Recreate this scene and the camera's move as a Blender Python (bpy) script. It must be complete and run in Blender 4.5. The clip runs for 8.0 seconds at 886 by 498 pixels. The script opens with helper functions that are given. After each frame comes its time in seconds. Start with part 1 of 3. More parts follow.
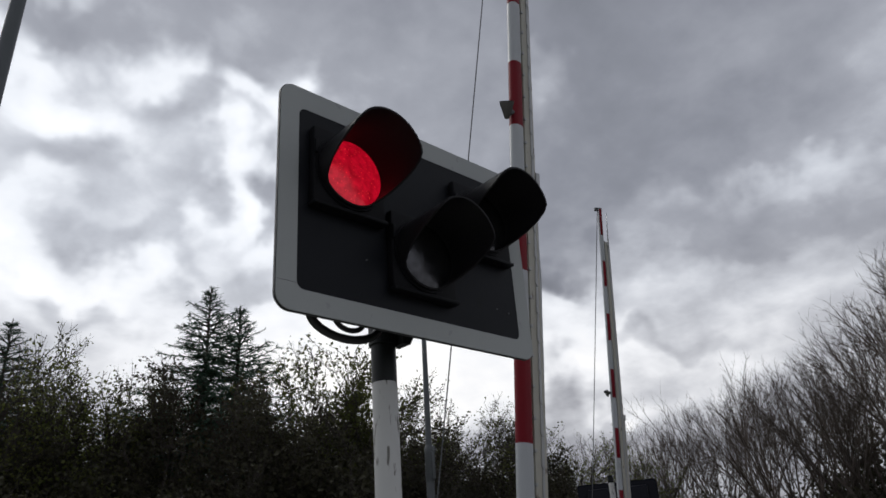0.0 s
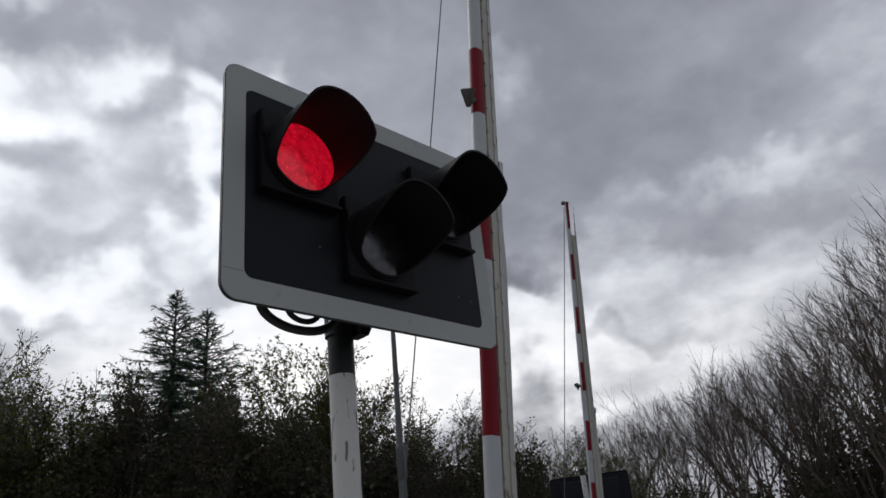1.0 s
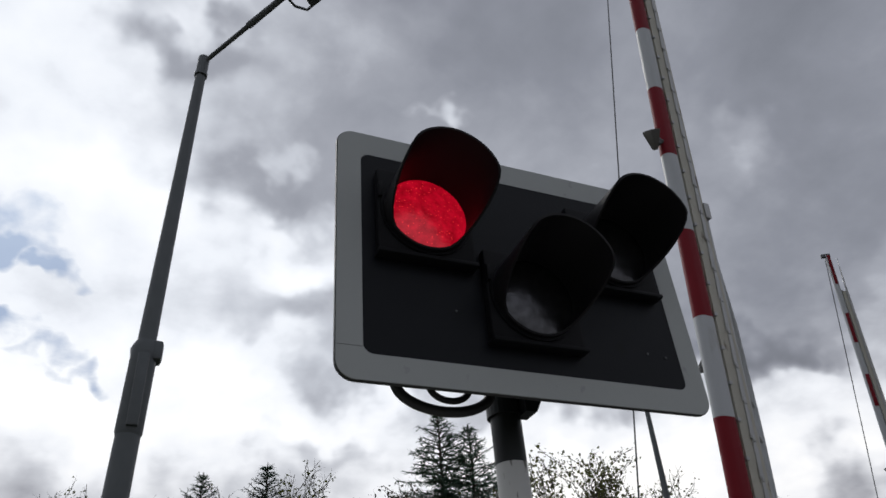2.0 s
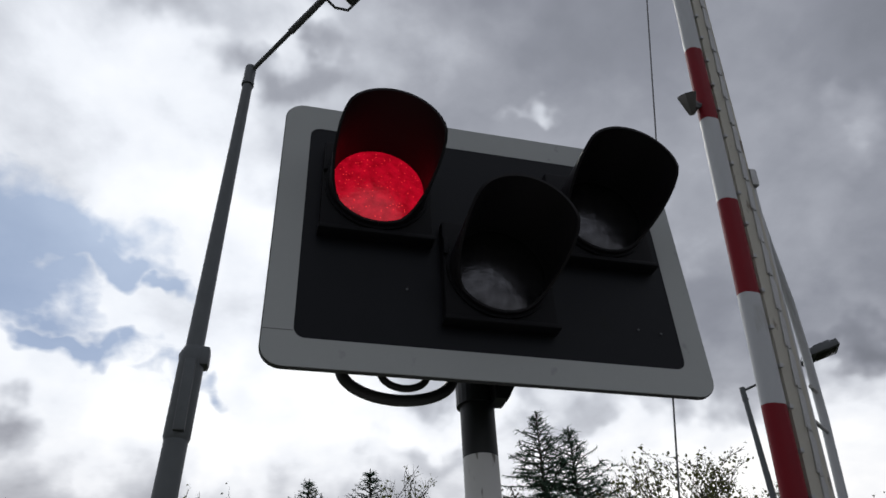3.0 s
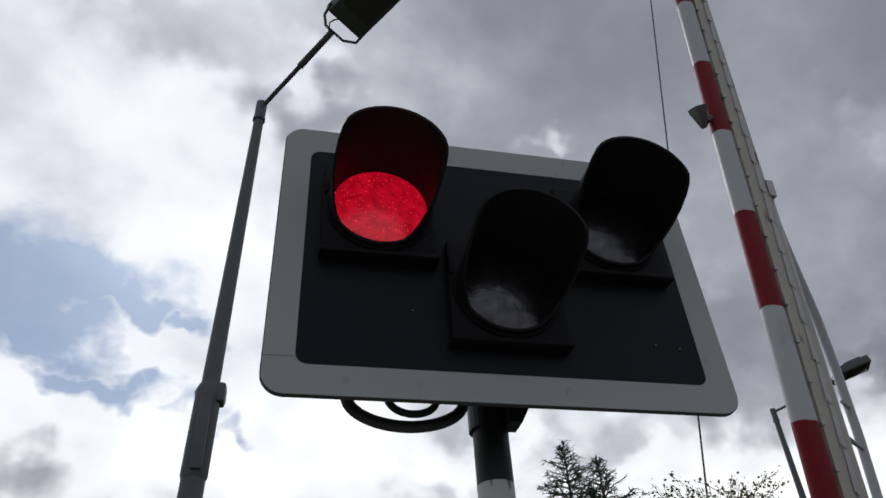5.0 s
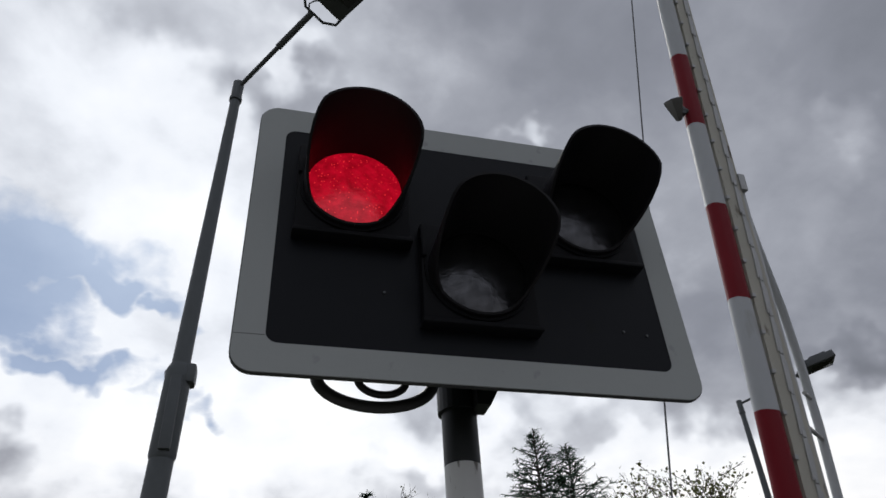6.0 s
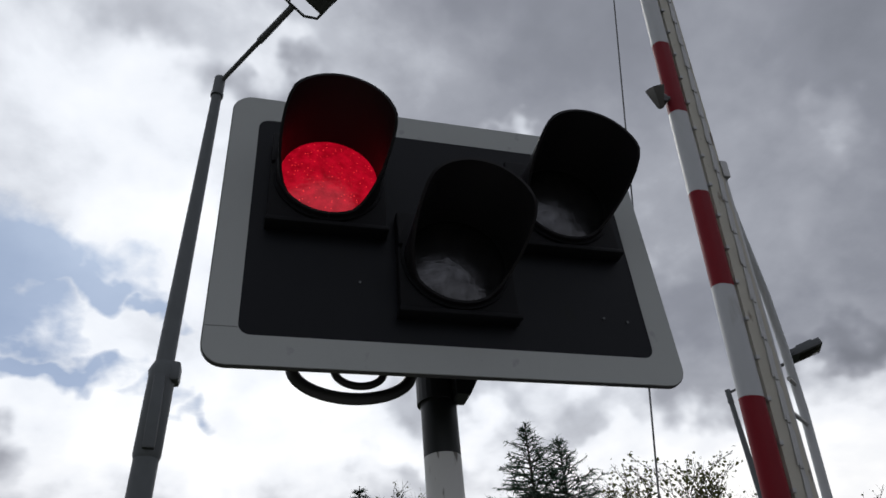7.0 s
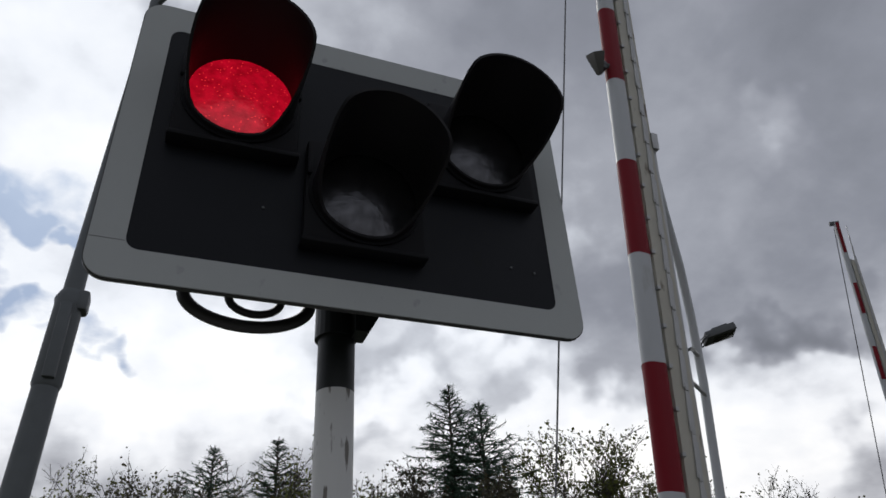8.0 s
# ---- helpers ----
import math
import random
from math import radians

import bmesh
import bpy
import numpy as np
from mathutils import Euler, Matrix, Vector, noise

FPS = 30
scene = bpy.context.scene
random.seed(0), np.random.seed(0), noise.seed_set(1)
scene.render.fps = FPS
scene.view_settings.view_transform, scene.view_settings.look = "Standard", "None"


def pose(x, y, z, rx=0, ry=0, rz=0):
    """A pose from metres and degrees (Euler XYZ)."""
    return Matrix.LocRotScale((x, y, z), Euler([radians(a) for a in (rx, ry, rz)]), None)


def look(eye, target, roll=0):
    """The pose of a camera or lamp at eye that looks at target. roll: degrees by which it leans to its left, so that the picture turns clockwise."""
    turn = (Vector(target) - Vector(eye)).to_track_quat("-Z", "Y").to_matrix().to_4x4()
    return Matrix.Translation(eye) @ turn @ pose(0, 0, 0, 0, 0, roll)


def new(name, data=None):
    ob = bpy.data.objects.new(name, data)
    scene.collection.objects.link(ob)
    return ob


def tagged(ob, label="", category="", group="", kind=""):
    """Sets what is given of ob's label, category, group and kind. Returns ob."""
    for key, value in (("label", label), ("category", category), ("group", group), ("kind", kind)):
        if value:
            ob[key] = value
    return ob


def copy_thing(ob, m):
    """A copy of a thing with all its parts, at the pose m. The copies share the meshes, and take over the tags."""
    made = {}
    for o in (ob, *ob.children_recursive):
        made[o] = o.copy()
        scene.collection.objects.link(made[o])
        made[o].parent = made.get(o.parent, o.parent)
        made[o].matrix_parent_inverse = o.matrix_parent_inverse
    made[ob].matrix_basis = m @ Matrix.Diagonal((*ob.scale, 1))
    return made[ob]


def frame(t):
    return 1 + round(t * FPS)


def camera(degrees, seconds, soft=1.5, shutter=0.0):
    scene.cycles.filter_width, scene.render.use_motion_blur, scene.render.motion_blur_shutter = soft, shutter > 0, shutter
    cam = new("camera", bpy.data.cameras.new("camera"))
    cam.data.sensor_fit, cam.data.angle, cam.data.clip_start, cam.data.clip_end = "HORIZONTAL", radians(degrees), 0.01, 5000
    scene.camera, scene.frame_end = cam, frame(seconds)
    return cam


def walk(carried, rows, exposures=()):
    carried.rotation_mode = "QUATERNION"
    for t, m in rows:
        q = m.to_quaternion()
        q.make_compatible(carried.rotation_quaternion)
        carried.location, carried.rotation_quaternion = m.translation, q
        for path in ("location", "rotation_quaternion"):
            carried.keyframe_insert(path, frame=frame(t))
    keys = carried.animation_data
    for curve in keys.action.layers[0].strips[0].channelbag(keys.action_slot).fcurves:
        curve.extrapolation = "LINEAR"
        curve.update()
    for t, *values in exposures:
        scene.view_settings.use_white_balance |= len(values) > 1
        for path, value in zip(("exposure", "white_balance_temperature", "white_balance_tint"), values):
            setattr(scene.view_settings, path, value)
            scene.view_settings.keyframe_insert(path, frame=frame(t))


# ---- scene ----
cam = camera(62.8, 8.0, soft=1.6)
PATH = [
    (0, (-1.35, -1.516, 1.568), (-0.091, -0.211, 2.413), -4.4),
    (0.5, (-1.354, -1.489, 1.571), (-0.074, -0.21, 2.422), -4.6),
    (1, (-1.264, -1.474, 1.564), (0.056, -0.224, 2.399), -6.6),
    (1.2, (-1.178, -1.453, 1.575), (0.06, -0.168, 2.478), -7.2),
    (1.5, (-1.068, -1.428, 1.585), (-0.058, -0.034, 2.603), -6.5),
    (2, (-0.851, -1.33, 1.584), (-0.144, 0.152, 2.726), -5.2),
    (2.2, (-0.764, -1.324, 1.586), (-0.128, 0.184, 2.735), -3.7),
    (3.3, (-0.442, -1.259, 1.601), (-0.025, 0.306, 2.774), -2.7),
    (3.5, (-0.439, -1.257, 1.595), (-0.004, 0.283, 2.794), -1.3),
    (4, (-0.433, -1.24, 1.601), (-0.001, 0.265, 2.846), -4.6),
    (4.5, (-0.441, -1.235, 1.598), (-0.048, 0.267, 2.859), -4.9),
    (4.7, (-0.442, -1.228, 1.604), (-0.06, 0.282, 2.86), -4.4),
    (5.8, (-0.432, -1.228, 1.607), (0.011, 0.304, 2.813), -3.3),
    (6, (-0.434, -1.228, 1.594), (0.024, 0.299, 2.802), -4.0),
    (6.5, (-0.42, -1.215, 1.596), (0.059, 0.31, 2.798), -5.0),
    (7, (-0.401, -1.208, 1.594), (0.086, 0.319, 2.79), -5.5),
    (7.5, (-0.383, -1.199, 1.595), (0.121, 0.334, 2.775), -4.2),
    (7.8, (-0.357, -1.19, 1.589), (0.204, 0.35, 2.734), -3.5),
    (8, (-0.325, -1.172, 1.568), (0.332, 0.362, 2.669), -3.7),
]
walk(cam, [(t, look(eye, aim, roll)) for t, eye, aim, roll in PATH])

# ---------------------------------------------------------------- light
SUN_AZ, SUN_EL = -12.0, 44.0          # degrees right of +y, and above the horizon


def heading(az, el):
    a, e = radians(az), radians(el)
    return Vector((math.sin(a) * math.cos(e), math.cos(a) * math.cos(e), math.sin(e)))


def build_world():
    world = bpy.data.worlds.new("overcast_sky")
    scene.world = world
    world.use_nodes = True
    nt = world.node_tree
    nt.nodes.clear()
    N, L = nt.nodes.new, nt.links.new

    def math_node(op, a, b=None, clamp=False):
        n = N("ShaderNodeMath")
        n.operation, n.use_clamp = op, clamp
        for k, v in enumerate((a, b)):
            if v is None:
                continue
            if isinstance(v, (int, float)):
                n.inputs[k].default_value = v
            else:
                L(v, n.inputs[k])
        return n.outputs[0]

    def ramp(value, stops):
        n = N("ShaderNodeValToRGB")
        while len(n.color_ramp.elements) < len(stops):
            n.color_ramp.elements.new(0.5)
        for e, (p, c) in zip(n.color_ramp.elements, stops):
            e.position, e.color = p, (*c, 1)
        L(value, n.inputs[0])
        return n.outputs[0]

    tc = N("ShaderNodeTexCoord").outputs["Generated"]
    sep = N("ShaderNodeSeparateXYZ")
    L(tc, sep.inputs[0])
    up = math_node("MAXIMUM", sep.outputs[2], 0.0)
    depth = math_node("ADD", up, 0.32)
    flat = N("ShaderNodeCombineXYZ")
    L(math_node("DIVIDE", sep.outputs[0], depth), flat.inputs[0])
    L(math_node("DIVIDE", sep.outputs[1], depth), flat.inputs[1])

    def noise_tex(scale, detail, rough, distortion, offset):
        m = N("ShaderNodeMapping")
        m.inputs["Location"].default_value = offset
        L(flat.outputs[0], m.inputs[0])
        n = N("ShaderNodeTexNoise")
        n.inputs["Scale"].default_value = scale
        n.inputs["Detail"].default_value = detail
        n.inputs["Roughness"].default_value = rough
        n.inputs["Distortion"].default_value = distortion
        L(m.outputs[0], n.inputs["Vector"])
        return n.outputs["Fac"]

    # directions stirred a little, so that no edge is smooth
    stir = N("ShaderNodeTexNoise")
    stir.inputs["Scale"].default_value, stir.inputs["Detail"].default_value = 13.0, 3.0
    stir.inputs["Roughness"].default_value = 0.45
    L(tc, stir.inputs["Vector"])
    centred = N("ShaderNodeVectorMath")
    centred.operation = "SUBTRACT"
    L(stir.outputs["Color"], centred.inputs[0])
    centred.inputs[1].default_value = (0.5, 0.5, 0.5)
    part_way = N("ShaderNodeVectorMath")
    part_way.operation = "MULTIPLY_ADD"
    L(centred.outputs[0], part_way.inputs[0])
    part_way.inputs[1].default_value = (0.17, 0.17, 0.17)
    L(tc, part_way.inputs[2])
    unit = N("ShaderNodeVectorMath")
    unit.operation = "NORMALIZE"
    L(part_way.outputs[0], unit.inputs[0])
    warped = N("ShaderNodeSeparateXYZ")
    L(unit.outputs[0], warped.inputs[0])
    # azimuth right of +y and elevation, in degrees
    compass = N("ShaderNodeCombineXYZ")
    L(math_node("MULTIPLY", math_node("ARCTAN2", warped.outputs[0], warped.outputs[1]), math.degrees(1)), compass.inputs[0])
    L(math_node("MULTIPLY", math_node("ARCSINE", warped.outputs[2]), math.degrees(1)), compass.inputs[1])

    def lobe(az, el, wide, high):
        """1 about that direction, falling smoothly to 0 past an oval of that half width and height in degrees."""
        off = N("ShaderNodeVectorMath")
        off.operation = "SUBTRACT"
        L(compass.outputs[0], off.inputs[0])
        off.inputs[1].default_value = (az, el, 0)
        fit = N("ShaderNodeVectorMath")
        fit.operation = "MULTIPLY"
        L(off.outputs[0], fit.inputs[0])
        fit.inputs[1].default_value = (1 / wide, 1 / high, 0)
        far_off = N("ShaderNodeVectorMath")
        far_off.operation = "LENGTH"
        L(fit.outputs[0], far_off.inputs[0])
        r = N("ShaderNodeMapRange")
        r.interpolation_type = "SMOOTHSTEP"
        r.inputs["From Min"].default_value = 1.9
        r.inputs["From Max"].default_value = 0.15
        L(far_off.outputs["Value"], r.inputs["Value"])
        return r.outputs[0]

    big = noise_tex(1.6, 2.0, 0.5, 0.0, (3.1, 1.7, 0.0))
    mid = noise_tex(5.0, 6.0, 0.52, 0.15, (0.4, 5.2, 0.0))
    fine = noise_tex(15.0, 5.0, 0.55, 0.2, (7.4, 2.2, 0.0))

    # how thin the cloud is: azimuth, elevation, half width, half height, thinness (0 dense, 1 bright)
    broad_cover = (
        (-30, 40, 30, 22, 0.74), (72, 34, 20, 9, 0.35), (36, 42, 17, 7, 0.51), (30, 46.5, 6, 3, 0.57), (33, 53, 22, 8, 0.37), (11, 33, 15, 9, 0.67),
        (13, 48, 14, 5, 0.53), (8, 55, 9, 4, 0.60), (-16, 45, 16, 9, 0.74), (-6, 37, 9, 6, 0.92), (0, 23, 20, 5, 0.96), (36, 16, 15, 5, 0.96),
        (55, 16, 9, 5, 0.84), (72, 16, 10, 5, 0.76), (92, 20, 20, 14, 0.55), (60, 44, 12, 7, 0.31))
    bright_breaks = (
        (12.8, 32.7, 3.0, 1.6, 0.88), (19.2, 37.6, 2.8, 2.0, 0.85), (28.3, 36.8, 2.9, 1.4, 0.85), (27.2, 32.8, 3.2, 1.8, 0.92),
        (25.4, 28.2, 1.5, 3.4, 0.90), (9.3, 35.4, 2.8, 1.6, 0.84), (15.1, 21.4, 3.6, 1.5, 0.88), (18.9, 22.6, 2.2, 1.1, 0.84),
        (-12.8, 47.1, 6.0, 3.6, 0.84), (-0.6, 52.2, 4.5, 1.6, 0.76), (26.6, 45.4, 2.2, 0.6, 0.70), (53.6, 36.7, 2.0, 1.3, 0.53),
        (67.7, 25.2, 7.0, 1.2, 0.58), (74.4, 25.4, 4.2, 0.9, 0.60), (62.8, 19.9, 4.1, 2.0, 0.64), (29.2, 24.9, 2.9, 1.6, 0.82),
        (35.1, 32.6, 2.4, 2.2, 0.64), (55.8, 10.9, 1.2, 0.8, 0.88))
    grey_banks = (
        (16.9, 25.3, 6.4, 1.8, 0.57), (25.0, 21.3, 4.5, 1.1, 0.58), (0.5, 48.8, 5.5, 1.8, 0.48), (9.9, 40.0, 9.0, 2.4, 0.50),
        (50.3, 22.7, 4.0, 1.2, 0.20), (53.1, 12.7, 2.2, 1.9, 0.50), (39.0, 29.2, 4.6, 2.6, 0.39), (36.6, 23.5, 2.8, 1.8, 0.48),
        (-19.9, 52.8, 14.0, 1.8, 0.60), (14.8, 20.0, 4.1, 0.9, 0.62), (-18.2, 20.3, 2.2, 1.2, 0.56), (26.6, 21.4, 3.4, 0.9, 0.62),
        (53.0, 29.0, 6.0, 3.4, 0.41), (9.7, 42.2, 2.0, 1.0, 0.68), (14, 29.4, 6, 1.5, 0.60), (60.6, 22.9, 3.5, 1.6, 0.54),
        (62.3, 16.2, 4, 0.9, 0.60), (69, 21.8, 5, 1.4, 0.54), (21.5, 34.2, 2.6, 1.8, 0.58))
    v = None
    for group in (broad_cover, bright_breaks, grey_banks):
        for az, el, wide, high, thin in group:
            m = N("ShaderNodeMix")
            L(lobe(az, el, wide, high), m.inputs["Factor"])
            if v is None:
                m.inputs["A"].default_value = 0.50
            else:
                L(v, m.inputs["A"])
            m.inputs["B"].default_value = thin
            v = m.outputs["Result"]
    for tex, amount in ((big, 0.16), (mid, 0.50), (fine, 0.10)):
        v = math_node("ADD", v, math_node("MULTIPLY", math_node("SUBTRACT", tex, 0.46), amount))
    clouds = ramp(v, [(0.16, (0.165, 0.178, 0.210)), (0.40, (0.265, 0.280, 0.328)), (0.54, (0.368, 0.386, 0.440)),
                      (0.68, (0.595, 0.625, 0.690)), (0.82, (0.88, 0.915, 0.98)), (1.0, (1.06, 1.08, 1.10))])
    # low cloud is seen through more air and is a little warmer
    low = N("ShaderNodeMapRange")
    low.interpolation_type = "SMOOTHSTEP"
    low.inputs["From Min"].default_value, low.inputs["From Max"].default_value = 0.46, 0.20
    L(up, low.inputs["Value"])
    warm = N("ShaderNodeMix")
    warm.data_type, warm.blend_type = "RGBA", "MULTIPLY"
    L(low.outputs[0], warm.inputs["Factor"])
    L(clouds, warm.inputs["A"])
    warm.inputs["B"].default_value = (1.03, 1.0, 0.965, 1)
    clouds = warm.outputs["Result"]

    sky = N("ShaderNodeTexSky")
    sky.sky_type = "NISHITA"
    sky.sun_disc = False
    sky.sun_elevation, sky.sun_rotation = radians(SUN_EL), radians(SUN_AZ)
    dim = N("ShaderNodeMix")
    dim.data_type, dim.blend_type = "RGBA", "MULTIPLY"
    dim.inputs["Factor"].default_value = 1.0
    L(sky.outputs[0], dim.inputs["A"])
    dim.inputs["B"].default_value = (0.030, 0.041, 0.056, 1)

    # an opening in the cloud with ragged edges and a bank of cloud standing into it
    gap = lobe(-26, 31.5, 9, 4.2)
    for az, el, wide, high, open_sky in ((-18.5, 33.0, 6.0, 2.3, 1.0), (-12.8, 32.0, 3.6, 1.3, 0.9), (-8.6, 31.3, 1.7, 0.8, 0.8), (-19, 29.2, 5.5, 2.2, 0.95),
                                         (-15.0, 26.2, 5.5, 1.0, 0.85), (-4.4, 24.1, 2.0, 0.7, 0.5), (-9.0, 25.0, 3.5, 0.6, 0.4)):
        gap = math_node("MAXIMUM", gap, math_node("MULTIPLY", lobe(az, el, wide, high), open_sky))
    gap = math_node("SUBTRACT", gap, math_node("MULTIPLY", lobe(-9.8, 28.7, 3.0, 1.6), 0.9), clamp=True)
    rag = math_node("ADD", gap, math_node("MULTIPLY", math_node("SUBTRACT", mid, 0.5), -1.3))
    rag = math_node("ADD", rag, math_node("MULTIPLY", math_node("SUBTRACT", fine, 0.5), -0.9))
    hole = math_node("MULTIPLY", math_node("SUBTRACT", rag, 0.24), 2.0, clamp=True)
    hole = math_node("MINIMUM", math_node("MULTIPLY", hole, 0.80), math_node("MULTIPLY", gap, 2.0))
    mix = N("ShaderNodeMix")
    mix.data_type = "RGBA"
    L(hole, mix.inputs["Factor"])
    L(clouds, mix.inputs["A"])
    L(dim.outputs["Result"], mix.inputs["B"])
    bg = N("ShaderNodeBackground")
    L(mix.outputs["Result"], bg.inputs[0])
    bg.inputs[1].default_value = 1.0
    out = N("ShaderNodeOutputWorld")
    L(bg.outputs[0], out.inputs[0])


build_world()
sun_data = bpy.data.lights.new("sun", "SUN")
sun_data.energy, sun_data.angle, sun_data.color = 0.7, radians(25), (1.0, 0.96, 0.9)
sun = new("sun", sun_data)
sun.matrix_world = look(heading(SUN_AZ, SUN_EL) * 60, (0, 0, 0))


# ---------------------------------------------------------------- materials
def material(name, color, rough=0.6, metal=0.0, spread=0.15, scale=6.0, grain=60.0, bump=0.15,
             stain=None, stain_at=0.62, stain_scale=5.0, stretch=(1, 1, 1), per_object=0.0, per_island=0.0, gloss=0.5, through_light=0.0):
    """A painted or natural surface: blotches, grain, optional stains and a fine relief."""
    m = bpy.data.materials.new(name)
    m.use_nodes = True
    nt = m.node_tree
    N, L = nt.nodes.new, nt.links.new
    bsdf = nt.nodes["Principled BSDF"]
    tc = N("ShaderNodeTexCoord")
    mp = N("ShaderNodeMapping")
    mp.inputs["Scale"].default_value = stretch
    L(tc.outputs["Object"], mp.inputs[0])

    def tex(s, detail):
        n = N("ShaderNodeTexNoise")
        n.inputs["Scale"].default_value, n.inputs["Detail"].default_value = s, detail
        L(mp.outputs[0], n.inputs["Vector"])
        return n.outputs["Fac"]

    def mixed(fac, a, b):
        n = N("ShaderNodeMix")
        n.data_type = "RGBA"
        if isinstance(fac, float):
            n.inputs["Factor"].default_value = fac
        else:
            L(fac, n.inputs["Factor"])
        for sock, v in (("A", a), ("B", b)):
            if isinstance(v, tuple):
                n.inputs[sock].default_value = (*v, 1)
            else:
                L(v, n.inputs[sock])
        return n.outputs["Result"]

    def scaled(k):
        return tuple(min(1.0, c * k) for c in color)

    col = mixed(tex(scale, 5), scaled(1 - spread), scaled(1 + spread))
    fine = tex(grain, 3)
    col = mixed(0.25, col, mixed(fine, scaled(1 - 1.6 * spread), scaled(1 + 1.6 * spread)))
    if stain:
        r = N("ShaderNodeMapRange")
        r.inputs["From Min"].default_value, r.inputs["From Max"].default_value = stain_at, stain_at + 0.06
        L(tex(stain_scale, 8), r.inputs["Value"])
        col = mixed(r.outputs[0], col, stain)
    for amount, node, sock in ((per_object, "ShaderNodeObjectInfo", "Random"), (per_island, "ShaderNodeNewGeometry", "Random Per Island")):
        if amount:
            hsv = N("ShaderNodeHueSaturation")
            r = N("ShaderNodeMapRange")
            r.inputs["To Min"].default_value, r.inputs["To Max"].default_value = 1 - amount, 1 + amount
            L(N(node).outputs[sock], r.inputs["Value"])
            L(r.outputs[0], hsv.inputs["Value"])
            L(col, hsv.inputs["Color"])
            col = hsv.outputs[0]
    L(col, bsdf.inputs["Base Color"])
    rr = N("ShaderNodeMapRange")
    rr.inputs["To Min"].default_value, rr.inputs["To Max"].default_value = max(0.02, rough - 0.1), min(1, rough + 0.1)
    L(fine, rr.inputs["Value"])
    L(rr.outputs[0], bsdf.inputs["Roughness"])
    bsdf.inputs["Metallic"].default_value = metal
    bsdf.inputs["Specular IOR Level"].default_value = gloss
    if through_light:
        tr = N("ShaderNodeBsdfTranslucent")
        L(col, tr.inputs["Color"])
        both = N("ShaderNodeMixShader")
        both.inputs[0].default_value = through_light
        L(bsdf.outputs[0], both.inputs[1])
        L(tr.outputs[0], both.inputs[2])
        L(both.outputs[0], nt.nodes["Material Output"].inputs["Surface"])
    if bump:
        b = N("ShaderNodeBump")
        b.inputs["Strength"].default_value, b.inputs["Distance"].default_value = bump, 0.004
        L(fine, b.inputs["Height"])
        L(b.outputs[0], bsdf.inputs["Normal"])
    return m


BOARD = material("dark_board_paint", (0.0078, 0.0088, 0.0118), 0.45, gloss=0.15, spread=0.12, scale=3, bump=0.05, stain=(0.008, 0.009, 0.010), stain_at=0.68, stain_scale=9)
BORDER = material("grey_border_film", (0.35, 0.365, 0.36), 0.42, spread=0.06, scale=4, bump=0.06, stain=(0.29, 0.30, 0.30), stain_at=0.66, stain_scale=30, stretch=(1, 1, 0.7))
EDGE = material("board_edge", (0.03, 0.03, 0.03), 0.5)
BLACK = material("black_plastic", (0.0075, 0.0075, 0.0092), 0.5, gloss=0.11, spread=0.2, bump=0.1)
HOOD = material("hood_plastic", (0.0105, 0.0096, 0.0110), 0.5, gloss=0.15, spread=0.25, scale=12, bump=0.08)
RUBBER = material("black_conduit", (0.012, 0.012, 0.012), 0.42, bump=0.05)
POST_BLACK = material("black_post_paint", (0.011, 0.013, 0.013), 0.45, gloss=0.3, spread=0.2, bump=0.1)
POST_WHITE = material("chipped_white_paint", (0.54, 0.54, 0.53), 0.5, spread=0.07, scale=9, bump=0.2, stain=(0.15, 0.14, 0.125), stain_at=0.595, stain_scale=60, stretch=(1, 1, 0.22))
GALV = material("galvanised_steel", (0.10, 0.108, 0.113), 0.5, 0.5, spread=0.18, scale=14, grain=120, bump=0.08)
DARKSTEEL = material("weathered_steel", (0.10, 0.105, 0.11), 0.55, 0.4, spread=0.2, scale=10)
BOOM_WHITE = material("white_boom_paint", (0.45, 0.465, 0.485), 0.4, spread=0.06, scale=7, bump=0.05, stain=(0.36, 0.36, 0.35), stain_at=0.60, stain_scale=8, stretch=(1, 1, 0.25))
BOOM_RED = material("red_boom_film", (0.195, 0.010, 0.018), 0.5, gloss=0.16, spread=0.12, scale=9, bump=0.05)
CREAM = material("weathered_cream_rail", (0.46, 0.44, 0.38), 0.5, spread=0.12, scale=12, bump=0.12, stain=(0.16, 0.13, 0.10), stain_at=0.64, stain_scale=18, stretch=(1, 1, 0.4))
LAMP_GREY = material("dull_grey_casting", (0.095, 0.09, 0.085), 0.5, spread=0.15, scale=20, bump=0.1)
ALU = material("aluminium_rail", (0.42, 0.42, 0.42), 0.42, 0.5, spread=0.12, scale=12, bump=0.06)
NAVY = material("dark_blue_housing", (0.006, 0.007, 0.013), 0.5, gloss=0.2, spread=0.2, bump=0.05)
LAMPGLASS = material("floodlight_glass", (0.05, 0.05, 0.045), 0.15, spread=0.2, bump=0.0)
BARK = material("bare_bark", (0.085, 0.066, 0.056), 0.85, spread=0.3, scale=3, grain=30, bump=0.4, per_object=0.2)
BARK_DARK = material("dark_bark", (0.055, 0.045, 0.038), 0.9, spread=0.3, scale=3, grain=30, bump=0.4)
LEAF = material("green_leaf", (0.105, 0.118, 0.034), 0.5, through_light=0.4, gloss=0.2, spread=0.3, scale=0.7, bump=0.0, per_object=0.25, per_island=0.3)
